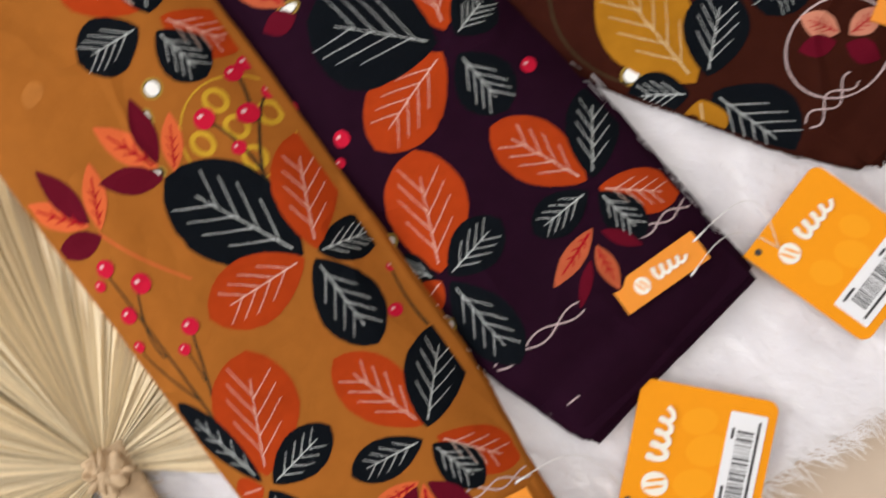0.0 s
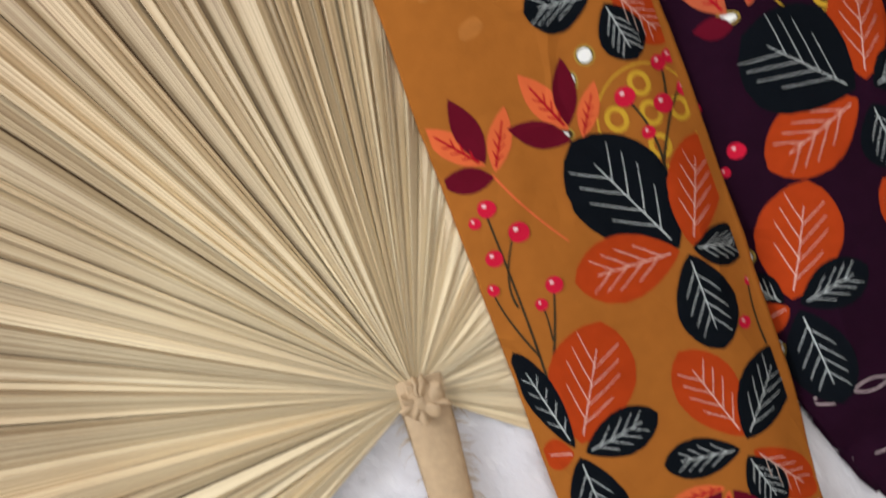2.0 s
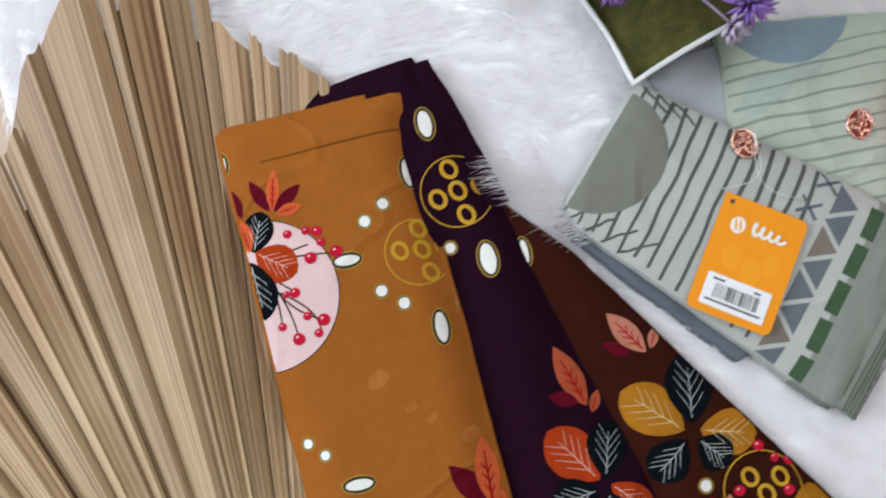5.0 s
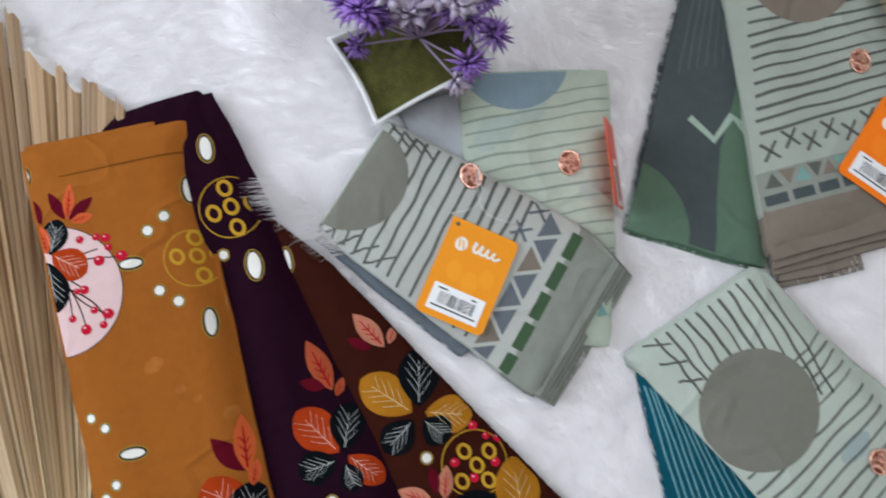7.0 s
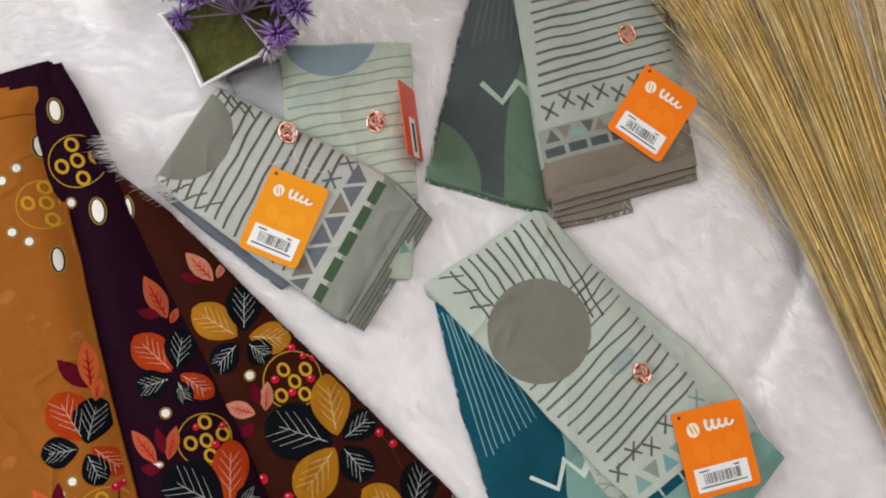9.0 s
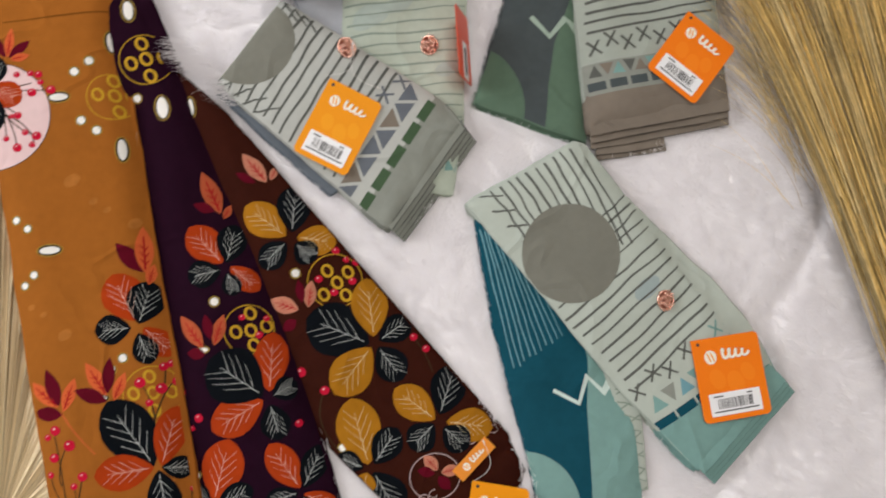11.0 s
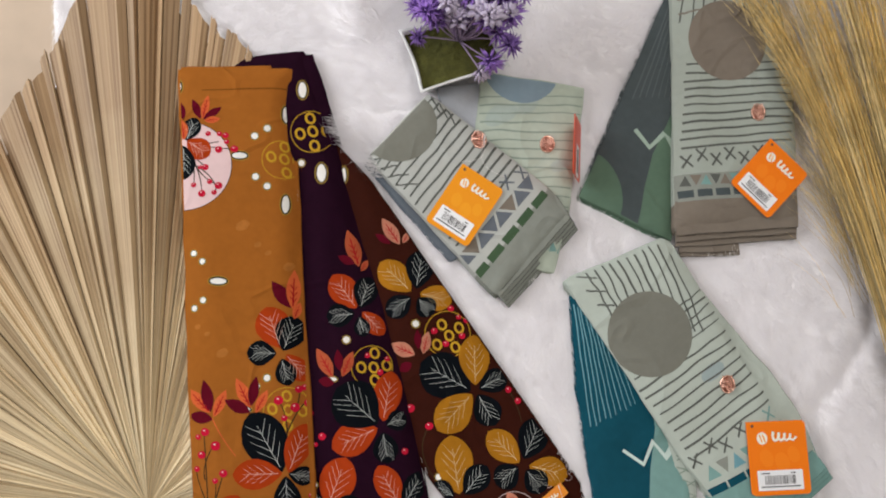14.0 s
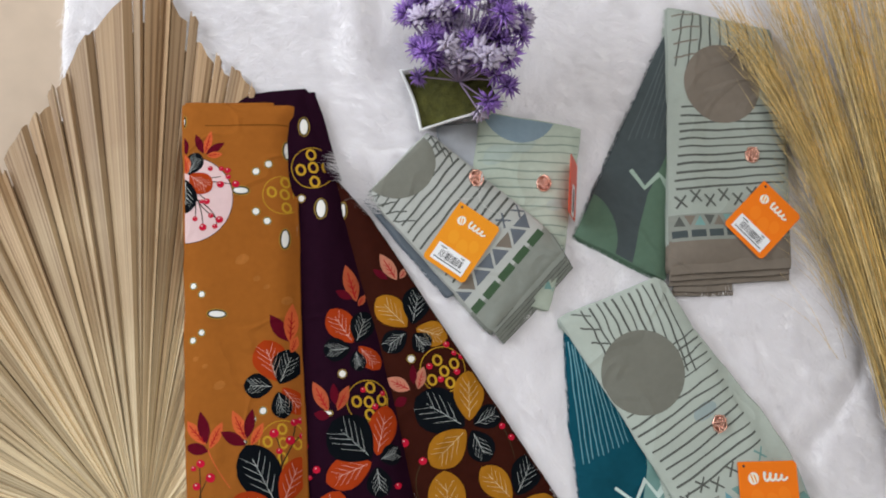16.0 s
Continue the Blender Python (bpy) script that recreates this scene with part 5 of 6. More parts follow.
def hang_tag(x, y, z, turn, w, h, paper, tilt=(0, 0), label="orange card price tag with a white barcode sticker"):
    tag = thing("price_tag", label, "price tag", "price tags")
    flat("card", rounded(w, h, 0.0042, (1, 1, 0, 1)), 0, 0.0006, paper, tag)
    for k_, (px_, py_, rr) in enumerate(((-0.20, 0.0, 0.11), (0.06, -0.06, 0.12), (0.26, 0.04, 0.10))):
        flat("pale_petal", oval(px_ * w, py_ * h, rr * w, rr * w * 1.35, 20, 20), 0.00062, 0.00064 + 0.00003 * k_, CARD_PALE if paper is PAPER else CARD_PALE2, tag)
    emblem(tag, -w * 0.25, h * 0.27, w * 0.088, 0.00075, CARD_WHITE)
    flat("eyelet", oval(-w * 0.40, h * 0.44, 0.0013, 0.0013, 0, 12), 0.0007, 0.0008, BLACK, tag)
    st = flat("sticker", rounded(w * 0.76, h * 0.27, 0.0008), 0.00075, 0.00095, STICKER, tag)
    st.location = (0, -h * 0.30, 0)
    rnd = random.Random(int(x * 1000))
    cx = -w * 0.26
    while cx < w * 0.26:
        bw = rnd.choice((0.00035, 0.00055, 0.0009))
        mesh_object("barcode_bar", [(cx, -h * 0.055, 0.00105), (cx + bw, -h * 0.055, 0.00105), (cx + bw, h * 0.065, 0.00105), (cx, h * 0.065, 0.00105)], [(0, 1, 2, 3)], BLACK, st, "", False)
        cx += bw + rnd.choice((0.0004, 0.0006, 0.0009))
    for bx_, by_, bl in ((-0.24, 0.095, 0.14), (0.22, 0.095, 0.08), (0.0, -0.085, 0.66)):
        flat("small_print", [(bx_ * w - bl * w / 2, by_ * h - 0.0005), (bx_ * w + bl * w / 2, by_ * h - 0.0005), (bx_ * w + bl * w / 2, by_ * h + 0.0005), (bx_ * w - bl * w / 2, by_ * h + 0.0005)], 0.00105, 0.0011, BLACK, st)
    tag.matrix_basis = pose(x, y, z, tilt[0], tilt[1], 0) @ pose(0, 0, 0, 0, 0, turn)
    return tag


hang_tag(-0.031, 0.078, 0.0232, -33.7, 0.0455, 0.064, PAPER, label="orange card price tag lying on the pale grey scarf")
hang_tag(0.2625, 0.107, 0.0190, -45, 0.050, 0.062, PAPER2, (0, 1), "orange card price tag lying on the taupe scarf end")
hang_tag(0.251, -0.153, 0.0190, 1.3, 0.056, 0.0655, PAPER2, (0, 0), "orange card price tag lying on the aqua scarf end")
hang_tag(-0.1097, -0.2982, 0.0068, 47.3, 0.0515, 0.0520, PAPER, (0, 3), "orange card price tag lying on the fur below two scarves")
hang_tag(-0.0272, -0.2598, 0.0078, 22.3, 0.042, 0.0555, PAPER, (2, 0), "orange card price tag lying on the fur beside the plum scarf")
hang_tag(0.049, -0.238, 0.0125, -17.6, 0.045, 0.062, PAPER, (3, 0), "orange card price tag at the end of the brown scarf")

red = thing("price_tag", "red-orange card tag standing on edge beside the pale green scarf", "price tag", "price tags")
flat("card", rounded(0.040, 0.056, 0.003), 0, 0.0006, RED_CARD, red)
st = flat("sticker", rounded(0.014, 0.030, 0.0008), 0.0007, 0.0009, STICKER, red)
st.location = (0.002, -0.012, 0)
flat("small_print", rounded(0.006, 0.022, 0.0004), 0.00095, 0.001, BLACK, st)
red.matrix_basis = pose(0.0735, 0.131, 0.0300, 0, 0, -4) @ pose(0, 0, 0, 0, 68, 0)


def woven_label(owner, pn, x, y, turn, w, h):
    z = pn.h(x, y) + 0.0011
    lab = flat("woven_label", rounded(w, h, 0.0004), 0, 0.0006, RIBBON, owner)
    lab.matrix_basis = pose(x, y, z, 0, 0, turn)
    emblem(lab, -w * 0.22, 0, h * 0.24, 0.0007, CARD_WHITE)


woven_label(ochre, O, -0.1865, -0.2765, -3, 0.0355, 0.0132)
woven_label(plum, P, -0.0865, -0.2305, 4, 0.0355, 0.0122)
woven_label(brown, B, 0.0405, -0.1865, 38, 0.0360, 0.0116)


def thread(points, r=0.00018):
    (ax, ay, az), (bx, by, bz) = points[0], points[1]
    pin = tube([(ax + (ax - bx) * 0.8, ay + (ay - by) * 0.8, az), (ax, ay, az + 0.0003), (ax + (bx - ax) * 0.5, ay + (by - ay) * 0.5, az + (bz - az) * 0.5)], 0.0005, 6, 0.6)
    vs, fs = gather([tube(points, r, 5), pin])
    return tagged(mesh_object("tag_thread", vs, fs, THREAD), "thin pale plastic thread holding a price tag", "thread", "tag threads")


def arc(a, b, bow, lift, n=12):
    out = []
    for k in range(n + 1):
        u = k / n
        w = math.sin(math.pi * u)
        dx, dy = b[0] - a[0], b[1] - a[1]
        out.append((a[0] + u * dx - dy * bow * w, a[1] + u * dy + dx * bow * w, a[2] + u * (b[2] - a[2]) + lift * w))
    return out


thread(arc((-0.012, 0.140, 0.026), (-0.035, 0.119, 0.0250), 0.35, 0.004))
thread(arc((-0.012, 0.140, 0.026), (0.006, 0.105, 0.0235), -0.3, 0.002))
thread(arc((-0.067, -0.226, 0.0152), (-0.045, -0.246, 0.0095), 0.5, 0.003))
thread(arc((-0.075, -0.236, 0.0150), (-0.045, -0.246, 0.0095), 0.3, 0.002))
thread(arc((-0.168, -0.268, 0.019), (-0.140, -0.292, 0.009), 0.3, 0.003))
thread(arc((0.050, -0.176, 0.012), (0.036, -0.203, 0.0140), 0.3, 0.003))


def brooch(x, y, z, turn):
    """An oval filigree brooch: a beaded rim, an inner hoop and a knot of curls."""
    br = thing("brooch", "small oval rose-gold filigree brooch pinned on a scarf", "brooch", "brooches")
    rx, ry = 0.0068, 0.0082
    loop = lambda a, b, zz, n=29: [(a * math.cos(2 * math.pi * k / (n - 1)), b * math.sin(2 * math.pi * k / (n - 1)), zz) for k in range(n)]
    v, f = tube(loop(rx * 0.94, ry * 0.94, 0.0012), 0.0007, 6)
    mesh_object("rim", v, f, ROSE, br)
    bm = bmesh.new()
    bmesh.ops.create_icosphere(bm, subdivisions=3, radius=1.0, matrix=pose(0, 0, 0.0003) @ Matrix.Diagonal((rx * 0.88, ry * 0.88, 0.0009, 1)))
    for q in bm.verts:
        q.co.z += 0.0007 * noise.noise(q.co * 900)
    part("plate", bm, ROSE_DARK, br)
    rnd = random.Random(int(turn) + 40)
    bits = []
    for k in range(17):
        a = 2 * math.pi * (k + rnd.uniform(-0.25, 0.25)) / 17
        g = rnd.uniform(0.94, 1.06)
        bits.append(tube([(rx * math.cos(a) * g, ry * math.sin(a) * g, 0.0004), (rx * math.cos(a) * g, ry * math.sin(a) * g, 0.0014), (rx * math.cos(a) * g, ry * math.sin(a) * g, 0.0026)], rnd.uniform(0.0006, 0.0010), 6, 0.4))
    tagged(mesh_object("beading", *gather(bits), ROSE, br, "row of rose-gold beads"), kind="stuff")
    bits = []
    for k in range(9):
        a = 2 * math.pi * k / 9
        d = 0.0043 if k % 3 else 0.0022
        cx, cy, r0 = d * math.cos(a), d * 1.2 * math.sin(a), rnd.uniform(0.0015, 0.0023)
        bits.append(tube([(cx + r0 * math.cos(q * 0.62 + a) * (1 - q / 18), cy + r0 * math.sin(q * 0.62 + a) * (1 - q / 18), 0.0013 + 0.00012 * q) for q in range(14)], 0.00050, 5))
    tagged(mesh_object("filigree", *gather(bits), ROSE, br, "curled rose-gold wire"), kind="stuff")
    v, f = tube([(0.0006, 0, 0.0004), (0.0006, 0, 0.002), (0.0006, 0, 0.0034)], 0.0013, 8, 0.35)
    mesh_object("stone", v, f, ROSE, br)
    br.matrix_basis = pose(x, y, z, 0, 0, turn)


brooch(-0.0165, 0.1405, 0.0218, 10)
brooch(0.0495, 0.1395, 0.0128, -15)
brooch(0.257, 0.173, 0.0168, -10)
brooch(0.2085, -0.0865, 0.0168, -8)

# ---- palm-leaf fan ----
HUB = (-0.306, -0.184)
RIM_ANGLE = [-34, -10, 20, 45, 60, 75, 81.5, 83.5, 89, 92, 95.8, 97, 101, 103, 106.7, 110.5, 115, 130, 150, 170, 185, 200, 214]
RIM_REACH = [0.085, 0.11, 0.135, 0.17, 0.24, 0.39, 0.438, 0.443, 0.486, 0.525, 0.492, 0.487, 0.447, 0.424, 0.402, 0.378, 0.357, 0.325, 0.275, 0.205, 0.168, 0.15, 0.125]


def palm_fan():
    fan = thing("palm_leaf_fan", "dried pleated palm-leaf fan with a stalk, lying under a scarf", "palm fan")
    rnd = random.Random(11)
    a = -34.0
    while a < 213:
        da = rnd.choice((1.2, 1.6, 2.2, 3.0, 4.0, 5.0)) * rnd.uniform(0.85, 1.15)
        steep = 1.0
        if 74 < a < 92:
            da, steep = da * 0.5, 1.7
        amid = a + da / 2
        notch = rnd.uniform(0.985, 1.012) if rnd.random() < 0.8 else rnd.uniform(0.955, 0.985)
        reach = float(np.interp(amid, RIM_ANGLE, RIM_REACH)) * notch
        gap = rnd.uniform(-0.05, 0.05) if rnd.random() < 0.84 else rnd.uniform(0.06, 0.13)
        skew, bow = (rnd.uniform(0.10, 0.26) if rnd.random() < 0.72 else rnd.uniform(0.6, 0.88)), rnd.uniform(-0.5, 0.5)
        amp, low = steep * rnd.uniform(0.55, 1.05), rnd.uniform(-0.25, 0.25)
        n, cols = 16, 6
        across = (0.0, skew * 0.5, skew, skew + (1 - skew) * 0.33, skew + (1 - skew) * 0.66, 1.0)
        vs, fs, uvs = [], [], []
        for i in range(n + 1):
            u = i / n
            end = 1 - 0.02 * abs(skew - 0.5)
            r = 0.004 + (reach * end - 0.004) * u
            half = 0.0085 * math.tanh(math.radians(da) * r / 0.0085)
            for c in range(cols):
                s = across[c]
                deg = a + da * (gap / 2 + s * (1 - gap))
                ang = math.radians(deg + bow * u * u * 0.5)
                own = float(np.interp(deg, RIM_ANGLE, RIM_REACH)) * notch
                rr = 0.004 + (own - 0.004) * u + (own * rnd.uniform(-0.006, 0.006) if i == n else 0)
                peak = 1 - abs(s - skew) / (skew if s < skew else 1 - skew)
                z = 0.0085 + 0.0010 * min(1, u * 3) + half * amp * (peak - 0.35 + low) * (0.95 - 0.1 * u) + 0.0008 * noise.noise(Vector((a, u * 5, 2)))
                x = HUB[0] + rr * math.cos(ang)
                yy = HUB[1] + rr * math.sin(ang)
                z = min(z, 0.0095) if x > -0.297 + (0.205 - yy) * 0.0663 else z
                vs.append((x, yy, z))
                uvs.append((s * da * 0.35, u * reach * 8))
        for i in range(n):
            for c in range(cols - 1):
                k = i * cols + c
                fs.append((k, k + cols, k + cols + 1, k + 1))
        me = bpy.data.meshes.new("fan_pleat")
        me.from_pydata(vs, [], fs)
        lay = me.uv_layers.new(name="along")
        for lp in me.loops:
            lay.data[lp.index].uv = uvs[lp.vertex_index]
        me.materials.append(PALM)
        ob = new("fan_pleat", me)
        ob.parent = fan
        a += da * rnd.uniform(0.93, 1.0)
    # added sheet below the pleats; its dark brown paints shade into the gaps
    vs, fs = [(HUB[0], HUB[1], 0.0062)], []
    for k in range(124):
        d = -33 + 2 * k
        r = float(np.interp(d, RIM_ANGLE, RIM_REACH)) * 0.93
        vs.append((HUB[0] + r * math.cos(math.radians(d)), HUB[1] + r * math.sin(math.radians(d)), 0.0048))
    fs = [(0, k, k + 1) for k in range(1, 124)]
    mesh_object("pleat_gap_shade", vs, fs, PLEAT_SHADE, fan, "dark brown sheet standing in for shade between pleats")
    # stalk: flat, a little bent, with frayed sides
    line = [(-0.304, -0.178), (-0.304, -0.200), (-0.3045, -0.232), (-0.303, -0.265), (-0.300, -0.300), (-0.297, -0.345)]
    wide = [0.0105, 0.0100, 0.0088, 0.0078, 0.0074, 0.0070]
    vs, fs = [], []
    for (x, y), w in zip(line, wide):
        for k in range(10):
            q = 2 * math.pi * k / 10
            vs.append((x + w * math.cos(q), y, 0.0075 + 0.0042 * math.sin(q) + 0.0006 * math.cos(3 * q)))
    for i in range(len(line) - 1):
        for k in range(10):
            fs.append((i * 10 + k, (i + 1) * 10 + k, (i + 1) * 10 + (k + 1) % 10, i * 10 + (k + 1) % 10))
    fs.append(tuple(range(10)))
    mesh_object("stalk", vs, fs, STALK, fan, "tan flat palm stalk with frayed sides")
    bits = []
    for k in range(170):
        u = rnd.random()
        y = -0.19 - 0.15 * u
        x = float(np.interp(-y, [-p[1] for p in line], [p[0] for p in line]))
        w = float(np.interp(-y, [-p[1] for p in line], wide))
        sd = rnd.choice((-1, 1, 1))
        ln = rnd.uniform(0.002, 0.006)
        bits.append(tube([(x + sd * w * 0.9, y, 0.008), (x + sd * (w + ln * 0.6), y - ln * 0.3, 0.009), (x + sd * (w + ln), y - ln * rnd.uniform(0.2, 1.2), 0.008)], 0.00022, 3, 0.3))
    mesh_object("fraying", *gather(bits), FIBRE, fan)
    bm = bmesh.new()
    for k in range(11):
        an = 2 * math.pi * k / 11 + rnd.uniform(-0.2, 0.2)
        rr = rnd.uniform(0.004, 0.0075)
        m = pose(HUB[0] + 0.002 + rr * math.cos(an), HUB[1] - 0.002 + rr * math.sin(an) * 0.8, 0.0125 + rnd.uniform(0, 0.0015), rnd.uniform(-30, 30), rnd.uniform(-30, 30), math.degrees(an)) @ Matrix.Diagonal((rnd.uniform(0.0025, 0.0062), rnd.uniform(0.0012, 0.0030), 0.0017, 1))
        bmesh.ops.create_icosphere(bm, subdivisions=3, radius=1.0, matrix=m)
    bmesh.ops.create_icosphere(bm, subdivisions=3, radius=1.0, matrix=pose(HUB[0] + 0.002, HUB[1] - 0.003, 0.0115) @ Matrix.Diagonal((0.0085, 0.0075, 0.0035, 1)))
    for v in bm.verts:
        v.co += Vector((1, 1, 0.7)) * (0.0012 * noise.noise(v.co * 260) + 0.0006 * noise.noise(v.co * 900))
    part("leaf_boss", bm, STALK, fan, "lumpy brown knot where the pleats meet")


palm_fan()

# ---- flower pot ----
POT_C, POT_TURN = (-0.040, 0.222), 18.2


def flower_pot():
    pot = thing("flower_pot", "small white plastic pot with artificial purple flowers", "flower pot")
    m = pose(POT_C[0], POT_C[1], 0, 0, 0, POT_TURN)

    def loop(hw, hh, z, dip=0.0, n=10):
        out, cs = [], [(-hw, -hh), (hw, -hh), (hw, hh), (-hw, hh)]
        for k in range(4):
            (ax, ay), (bx, by) = cs[k], cs[(k + 1) % 4]
            for i in range(n):
                u = i / n
                w = math.sin(math.pi * u)
                x, y = ax + u * (bx - ax), ay + u * (by - ay)
                out.append(m @ Vector((x * (1 - 0.07 * w * (abs(by - ay) > abs(bx - ax))), y * (1 - 0.07 * w * (abs(bx - ax) > abs(by - ay))), z - dip * w)))
        return out

    rings = [loop(0.030, 0.020, 0.0005), loop(0.0365, 0.0255, 0.022), loop(0.0425, 0.0305, 0.0385, 0.003), loop(0.0438, 0.0315, 0.0395, 0.003), loop(0.0438, 0.0315, 0.0408, 0.003), loop(0.0412, 0.0292, 0.0408, 0.003), loop(0.0395, 0.0275, 0.034, 0.001)]
    vs = [v for r in rings for v in r]
    fs, n = [], 40
    for i in range(len(rings) - 1):
        for k in range(n):
            fs.append((i * n + k, i * n + (k + 1) % n, (i + 1) * n + (k + 1) % n, (i + 1) * n + k))
    fs.append(tuple(range(n))[::-1])
    mesh_object("pot_body", vs, fs, POT, pot, "glossy white plastic pot")
    vs, fs, g = [], [], 36
    for j in range(g + 1):
        for i in range(g + 1):
            x, y = (i / g - 0.5) * 0.080, (j / g - 0.5) * 0.056
            z = 0.0335 + 0.0012 * noise.noise(Vector((x * 300, y * 300, 0))) + 0.0015 * noise.noise(Vector((x * 90, y * 90, 4)))
            vs.append(m @ Vector((x, y, z)))
    for j in range(g):
        for i in range(g):
            k = j * (g + 1) + i
            fs.append((k, k + 1, k + g + 2, k + g + 1))
    mesh_object("moss", vs, fs, MOSS, pot, "dark green artificial moss")
    rnd = random.Random(21)
    root = Vector((-0.034, 0.232, 0.033))
    for k in range(105):
        while True:
            q = Vector((rnd.uniform(-1, 1), rnd.uniform(-1, 1), rnd.uniform(-1, 1)))
            if 0.35 < q.length < 1:
                break
        c = Vector((-0.034 + q.x * 0.056, 0.268 + q.y * 0.062, 0.088 + q.z * 0.034))
        if k < 4:
            c = Vector(((-0.018, -0.010, 0.006, -0.074)[k], (0.196, 0.203, 0.214, 0.224)[k], (0.052, 0.060, 0.072, 0.060)[k]))
        mid = (root + c) / 2 + Vector((rnd.uniform(-0.01, 0.01), rnd.uniform(-0.01, 0.01), rnd.uniform(0, 0.015)))
        pts = [root * (1 - u) ** 2 + mid * 2 * u * (1 - u) + c * u * u for u in (0, 0.2, 0.4, 0.6, 0.8, 1)]
        v, f = tube(pts, 0.0009, 5, 0.6)
        stem = mesh_object("flower_stem", v, f, PLANT_STEM, pot)
        axis = ((c - root).normalized() + Vector((rnd.uniform(-0.5, 0.5), rnd.uniform(-0.5, 0.5), 0.4))).normalized()
        rot = axis.to_track_quat("Z", "Y").to_matrix()
        size = rnd.uniform(0.0105, 0.0165)
        wide = rnd.random() < 0.30
        vs, fs = [], []
        tiers = ((8, 70, 1.0), (8, 45, 0.95), (7, 22, 0.8), (4, 5, 0.6)) if wide else ((10, 95, 1.0), (10, 70, 1.0), (9, 45, 0.95), (7, 22, 0.9), (3, 4, 0.8))
        for cnt, lean, long_ in tiers:
            for i in range(cnt):
                az = 2 * math.pi * (i + rnd.random() * 0.5) / cnt
                le = radians(lean + rnd.uniform(-9, 9))
                d = Vector((math.sin(le) * math.cos(az), math.sin(le) * math.sin(az), math.cos(le)))
                sd = Vector((-math.sin(az), math.cos(az), 0))
                nm = d.cross(sd)
                L, W = size * long_ * rnd.uniform(0.85, 1.1), size * (0.20 if wide else 0.085)
                b = len(vs)
                for p in (d * L * 0.08 - sd * W * 0.4, d * L * 0.08 + sd * W * 0.4, d * L * 0.6 + sd * W + nm * L * 0.07, d * L * 0.6 - sd * W + nm * L * 0.07, d * L + nm * L * 0.02, d * L * 0.6 - nm * W * 0.6):
                    vs.append(c + rot @ p)
                fs += [(b, b + 1, b + 2, b + 3), (b + 3, b + 2, b + 4), (b, b + 5, b + 1), (b + 1, b + 5, b + 2), (b + 2, b + 5, b + 4), (b + 4, b + 5, b + 3), (b + 3, b + 5, b)]
        mesh_object("flower_head", vs, fs, PETAL2 if wide else PETAL, pot)


flower_pot()

# ---- dried grass ----


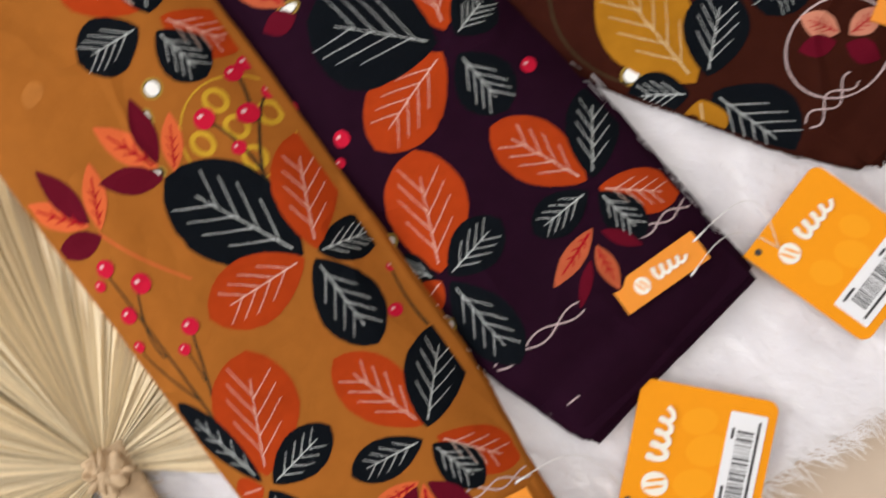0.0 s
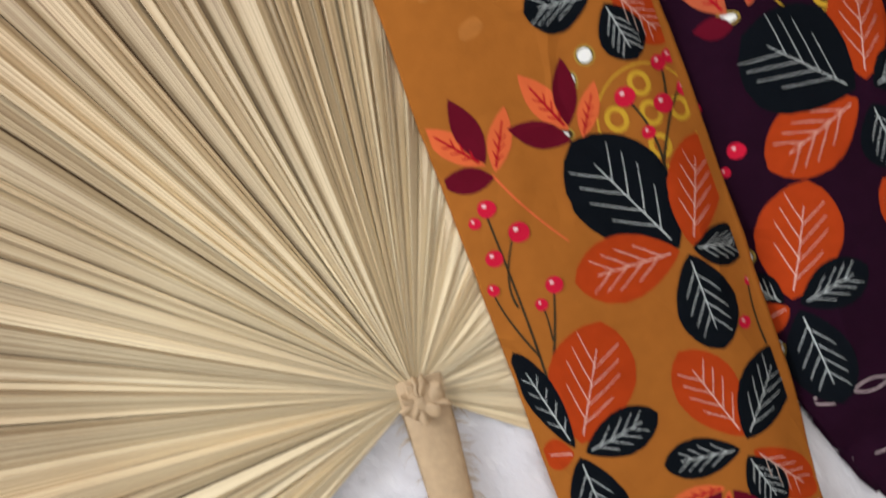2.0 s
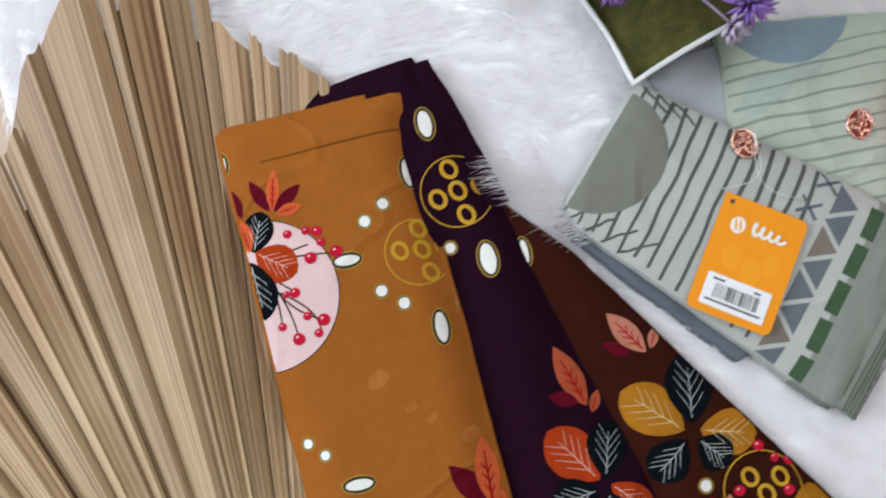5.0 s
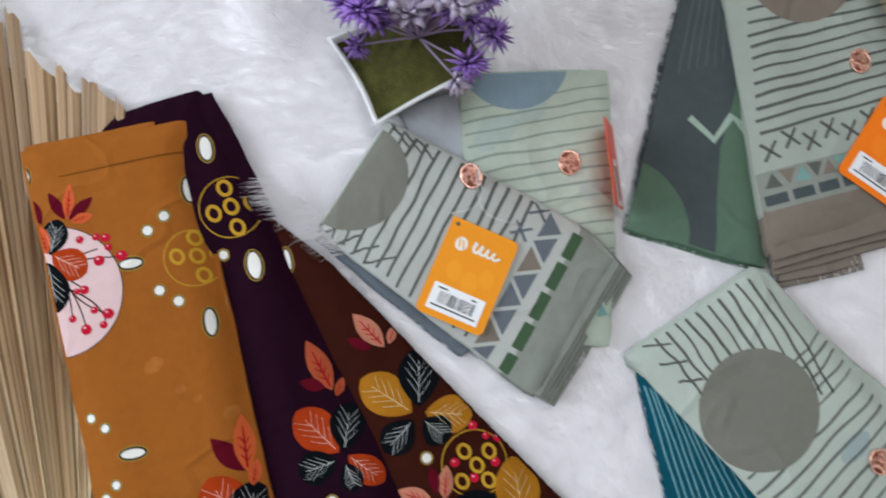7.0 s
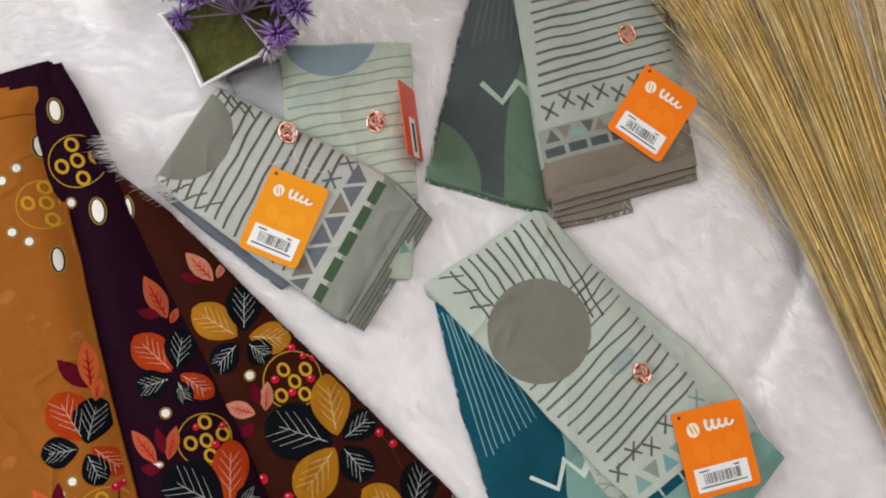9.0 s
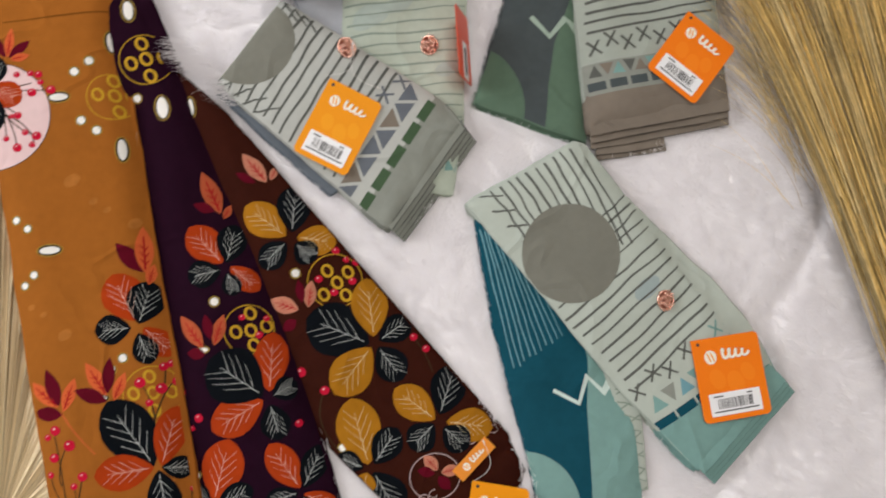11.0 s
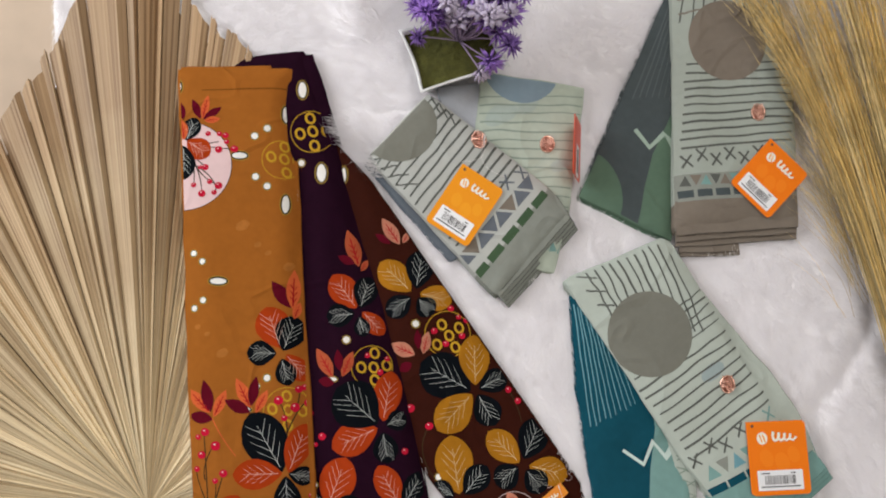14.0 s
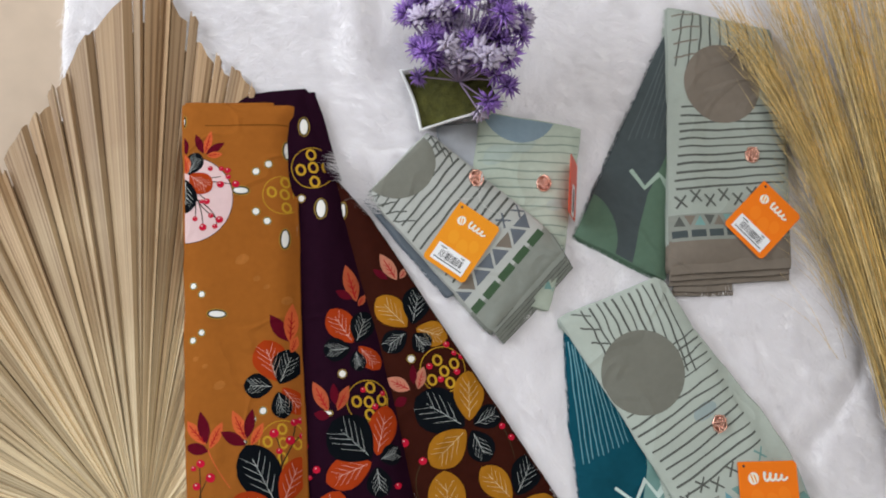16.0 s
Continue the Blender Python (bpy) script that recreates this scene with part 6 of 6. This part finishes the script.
def dried_grass():
    bunch = thing("dried_grass_bunch", "bunch of golden dried grass plumes lying on the fur", "dried grass")
    rnd = random.Random(31)
    for p in range(15):
        u = p / 14
        if p < 3:
            tip, bend = Vector((0.236 + 0.006 * p, 0.292 + 0.006 * p, 0.030)), Vector((0.342 + 0.004 * p, 0.150 - 0.004 * p, 0.034))
        elif p < 6:
            tip, bend = Vector((0.272 + 0.008 * (p - 3), 0.345 + 0.010 * (p - 3), 0.034)), Vector((0.352 + 0.006 * (p - 3), 0.140, 0.036))
        elif p < 9:
            tip, bend = Vector((0.318 + 0.010 * (p - 6), 0.390 + 0.010 * (p - 6), 0.034)), Vector((0.378 + 0.008 * (p - 6), 0.150, 0.034))
        elif p < 12:
            tip, bend = Vector((0.376 + 0.012 * (p - 9), 0.420, 0.032)), Vector((0.412 + 0.010 * (p - 9), 0.150, 0.030))
        else:
            tip, bend = Vector((0.450 + 0.03 * (p - 12), 0.420, 0.030)), Vector((0.455 + 0.02 * (p - 12), 0.130, 0.028))
        foot = Vector((0.412 + 0.05 * u, -0.290 - 0.01 * rnd.random(), 0.012))
        vs, fs = [], []
        for k in range(72):
            j = lambda s: rnd.gauss(0, s)
            s0 = rnd.uniform(0.0, 0.35)
            s1 = rnd.uniform(0.72, 1.04)
            a, b, c = foot + Vector((j(0.006), j(0.01), abs(j(0.006)))), bend + Vector((j(0.0075), j(0.012), abs(j(0.008)))), tip + Vector((j(0.008), j(0.018), abs(j(0.008))))
            w = rnd.uniform(0.00028, 0.00068)
            n0 = len(vs)
            for i in range(13):
                q = s0 + (s1 - s0) * i / 12
                pt = a * (1 - q) ** 2 + b * 2 * q * (1 - q) + c * q * q
                dv = ((b - a) * (1 - q) + (c - b) * q).normalized()
                sd = Vector((-dv.y, dv.x, 0.3 * rnd.uniform(-1, 1))).normalized()
                ww = w * (1 - 0.75 * i / 12)
                vs += [pt - sd * ww, pt + Vector((0, 0, ww)), pt + sd * ww]
            for i in range(12):
                m = n0 + i * 3
                fs += [(m, m + 1, m + 4, m + 3), (m + 1, m + 2, m + 5, m + 4)]
        # fine side hairs on the upper half
        for k in range(210):
            q = rnd.uniform(0.45, 1.0)
            pt = foot * (1 - q) ** 2 + bend * 2 * q * (1 - q) + tip * q * q + Vector((rnd.gauss(0, 0.007), rnd.gauss(0, 0.007), rnd.uniform(0, 0.010)))
            dv = ((bend - foot) * (1 - q) + (tip - bend) * q).normalized()
            sd = Vector((-dv.y, dv.x, 0))
            sw = rnd.uniform(-0.35, 0.35)
            e = pt + (dv + sd * sw).normalized() * rnd.uniform(0.02, 0.05)
            n0 = len(vs)
            vs += [pt - sd * 0.0003, pt + sd * 0.0003, e]
            fs.append((n0, n0 + 1, n0 + 2))
        mesh_object("grass_plume", vs, fs, STRAW if p % 3 else STRAW2, bunch)
    vs, fs = [], []
    for k in range(150):
        a = Vector((0.345 + rnd.gauss(0, 0.012), 0.045 + rnd.gauss(0, 0.03), 0.012))
        e = a + Vector((-rnd.uniform(0.02, 0.075), rnd.uniform(0.05, 0.12), 0.004))
        mid = (a + e) / 2 + Vector((0.006, 0.012, 0.006))
        n0 = len(vs)
        for i in range(7):
            q = i / 6
            pt = a * (1 - q) ** 2 + mid * 2 * q * (1 - q) + e * q * q
            vs += [pt - Vector((0.00022, 0.0001, 0)) * (1 - 0.8 * q), pt + Vector((0.00022, 0.0001, 0)) * (1 - 0.8 * q)]
        for i in range(6):
            m = n0 + 2 * i
            fs.append((m, m + 1, m + 3, m + 2))
    tagged(mesh_object("grass_awn", vs, fs, STRAW2, bunch, "thin pale loose grass awns"), kind="stuff")


dried_grass()

# the fur last: it leaves free what lies under the scarves and the fan
COVERED = [pn.outline for pn in (O, P, B, G, H, D, E, T, S)]
fur_rug()
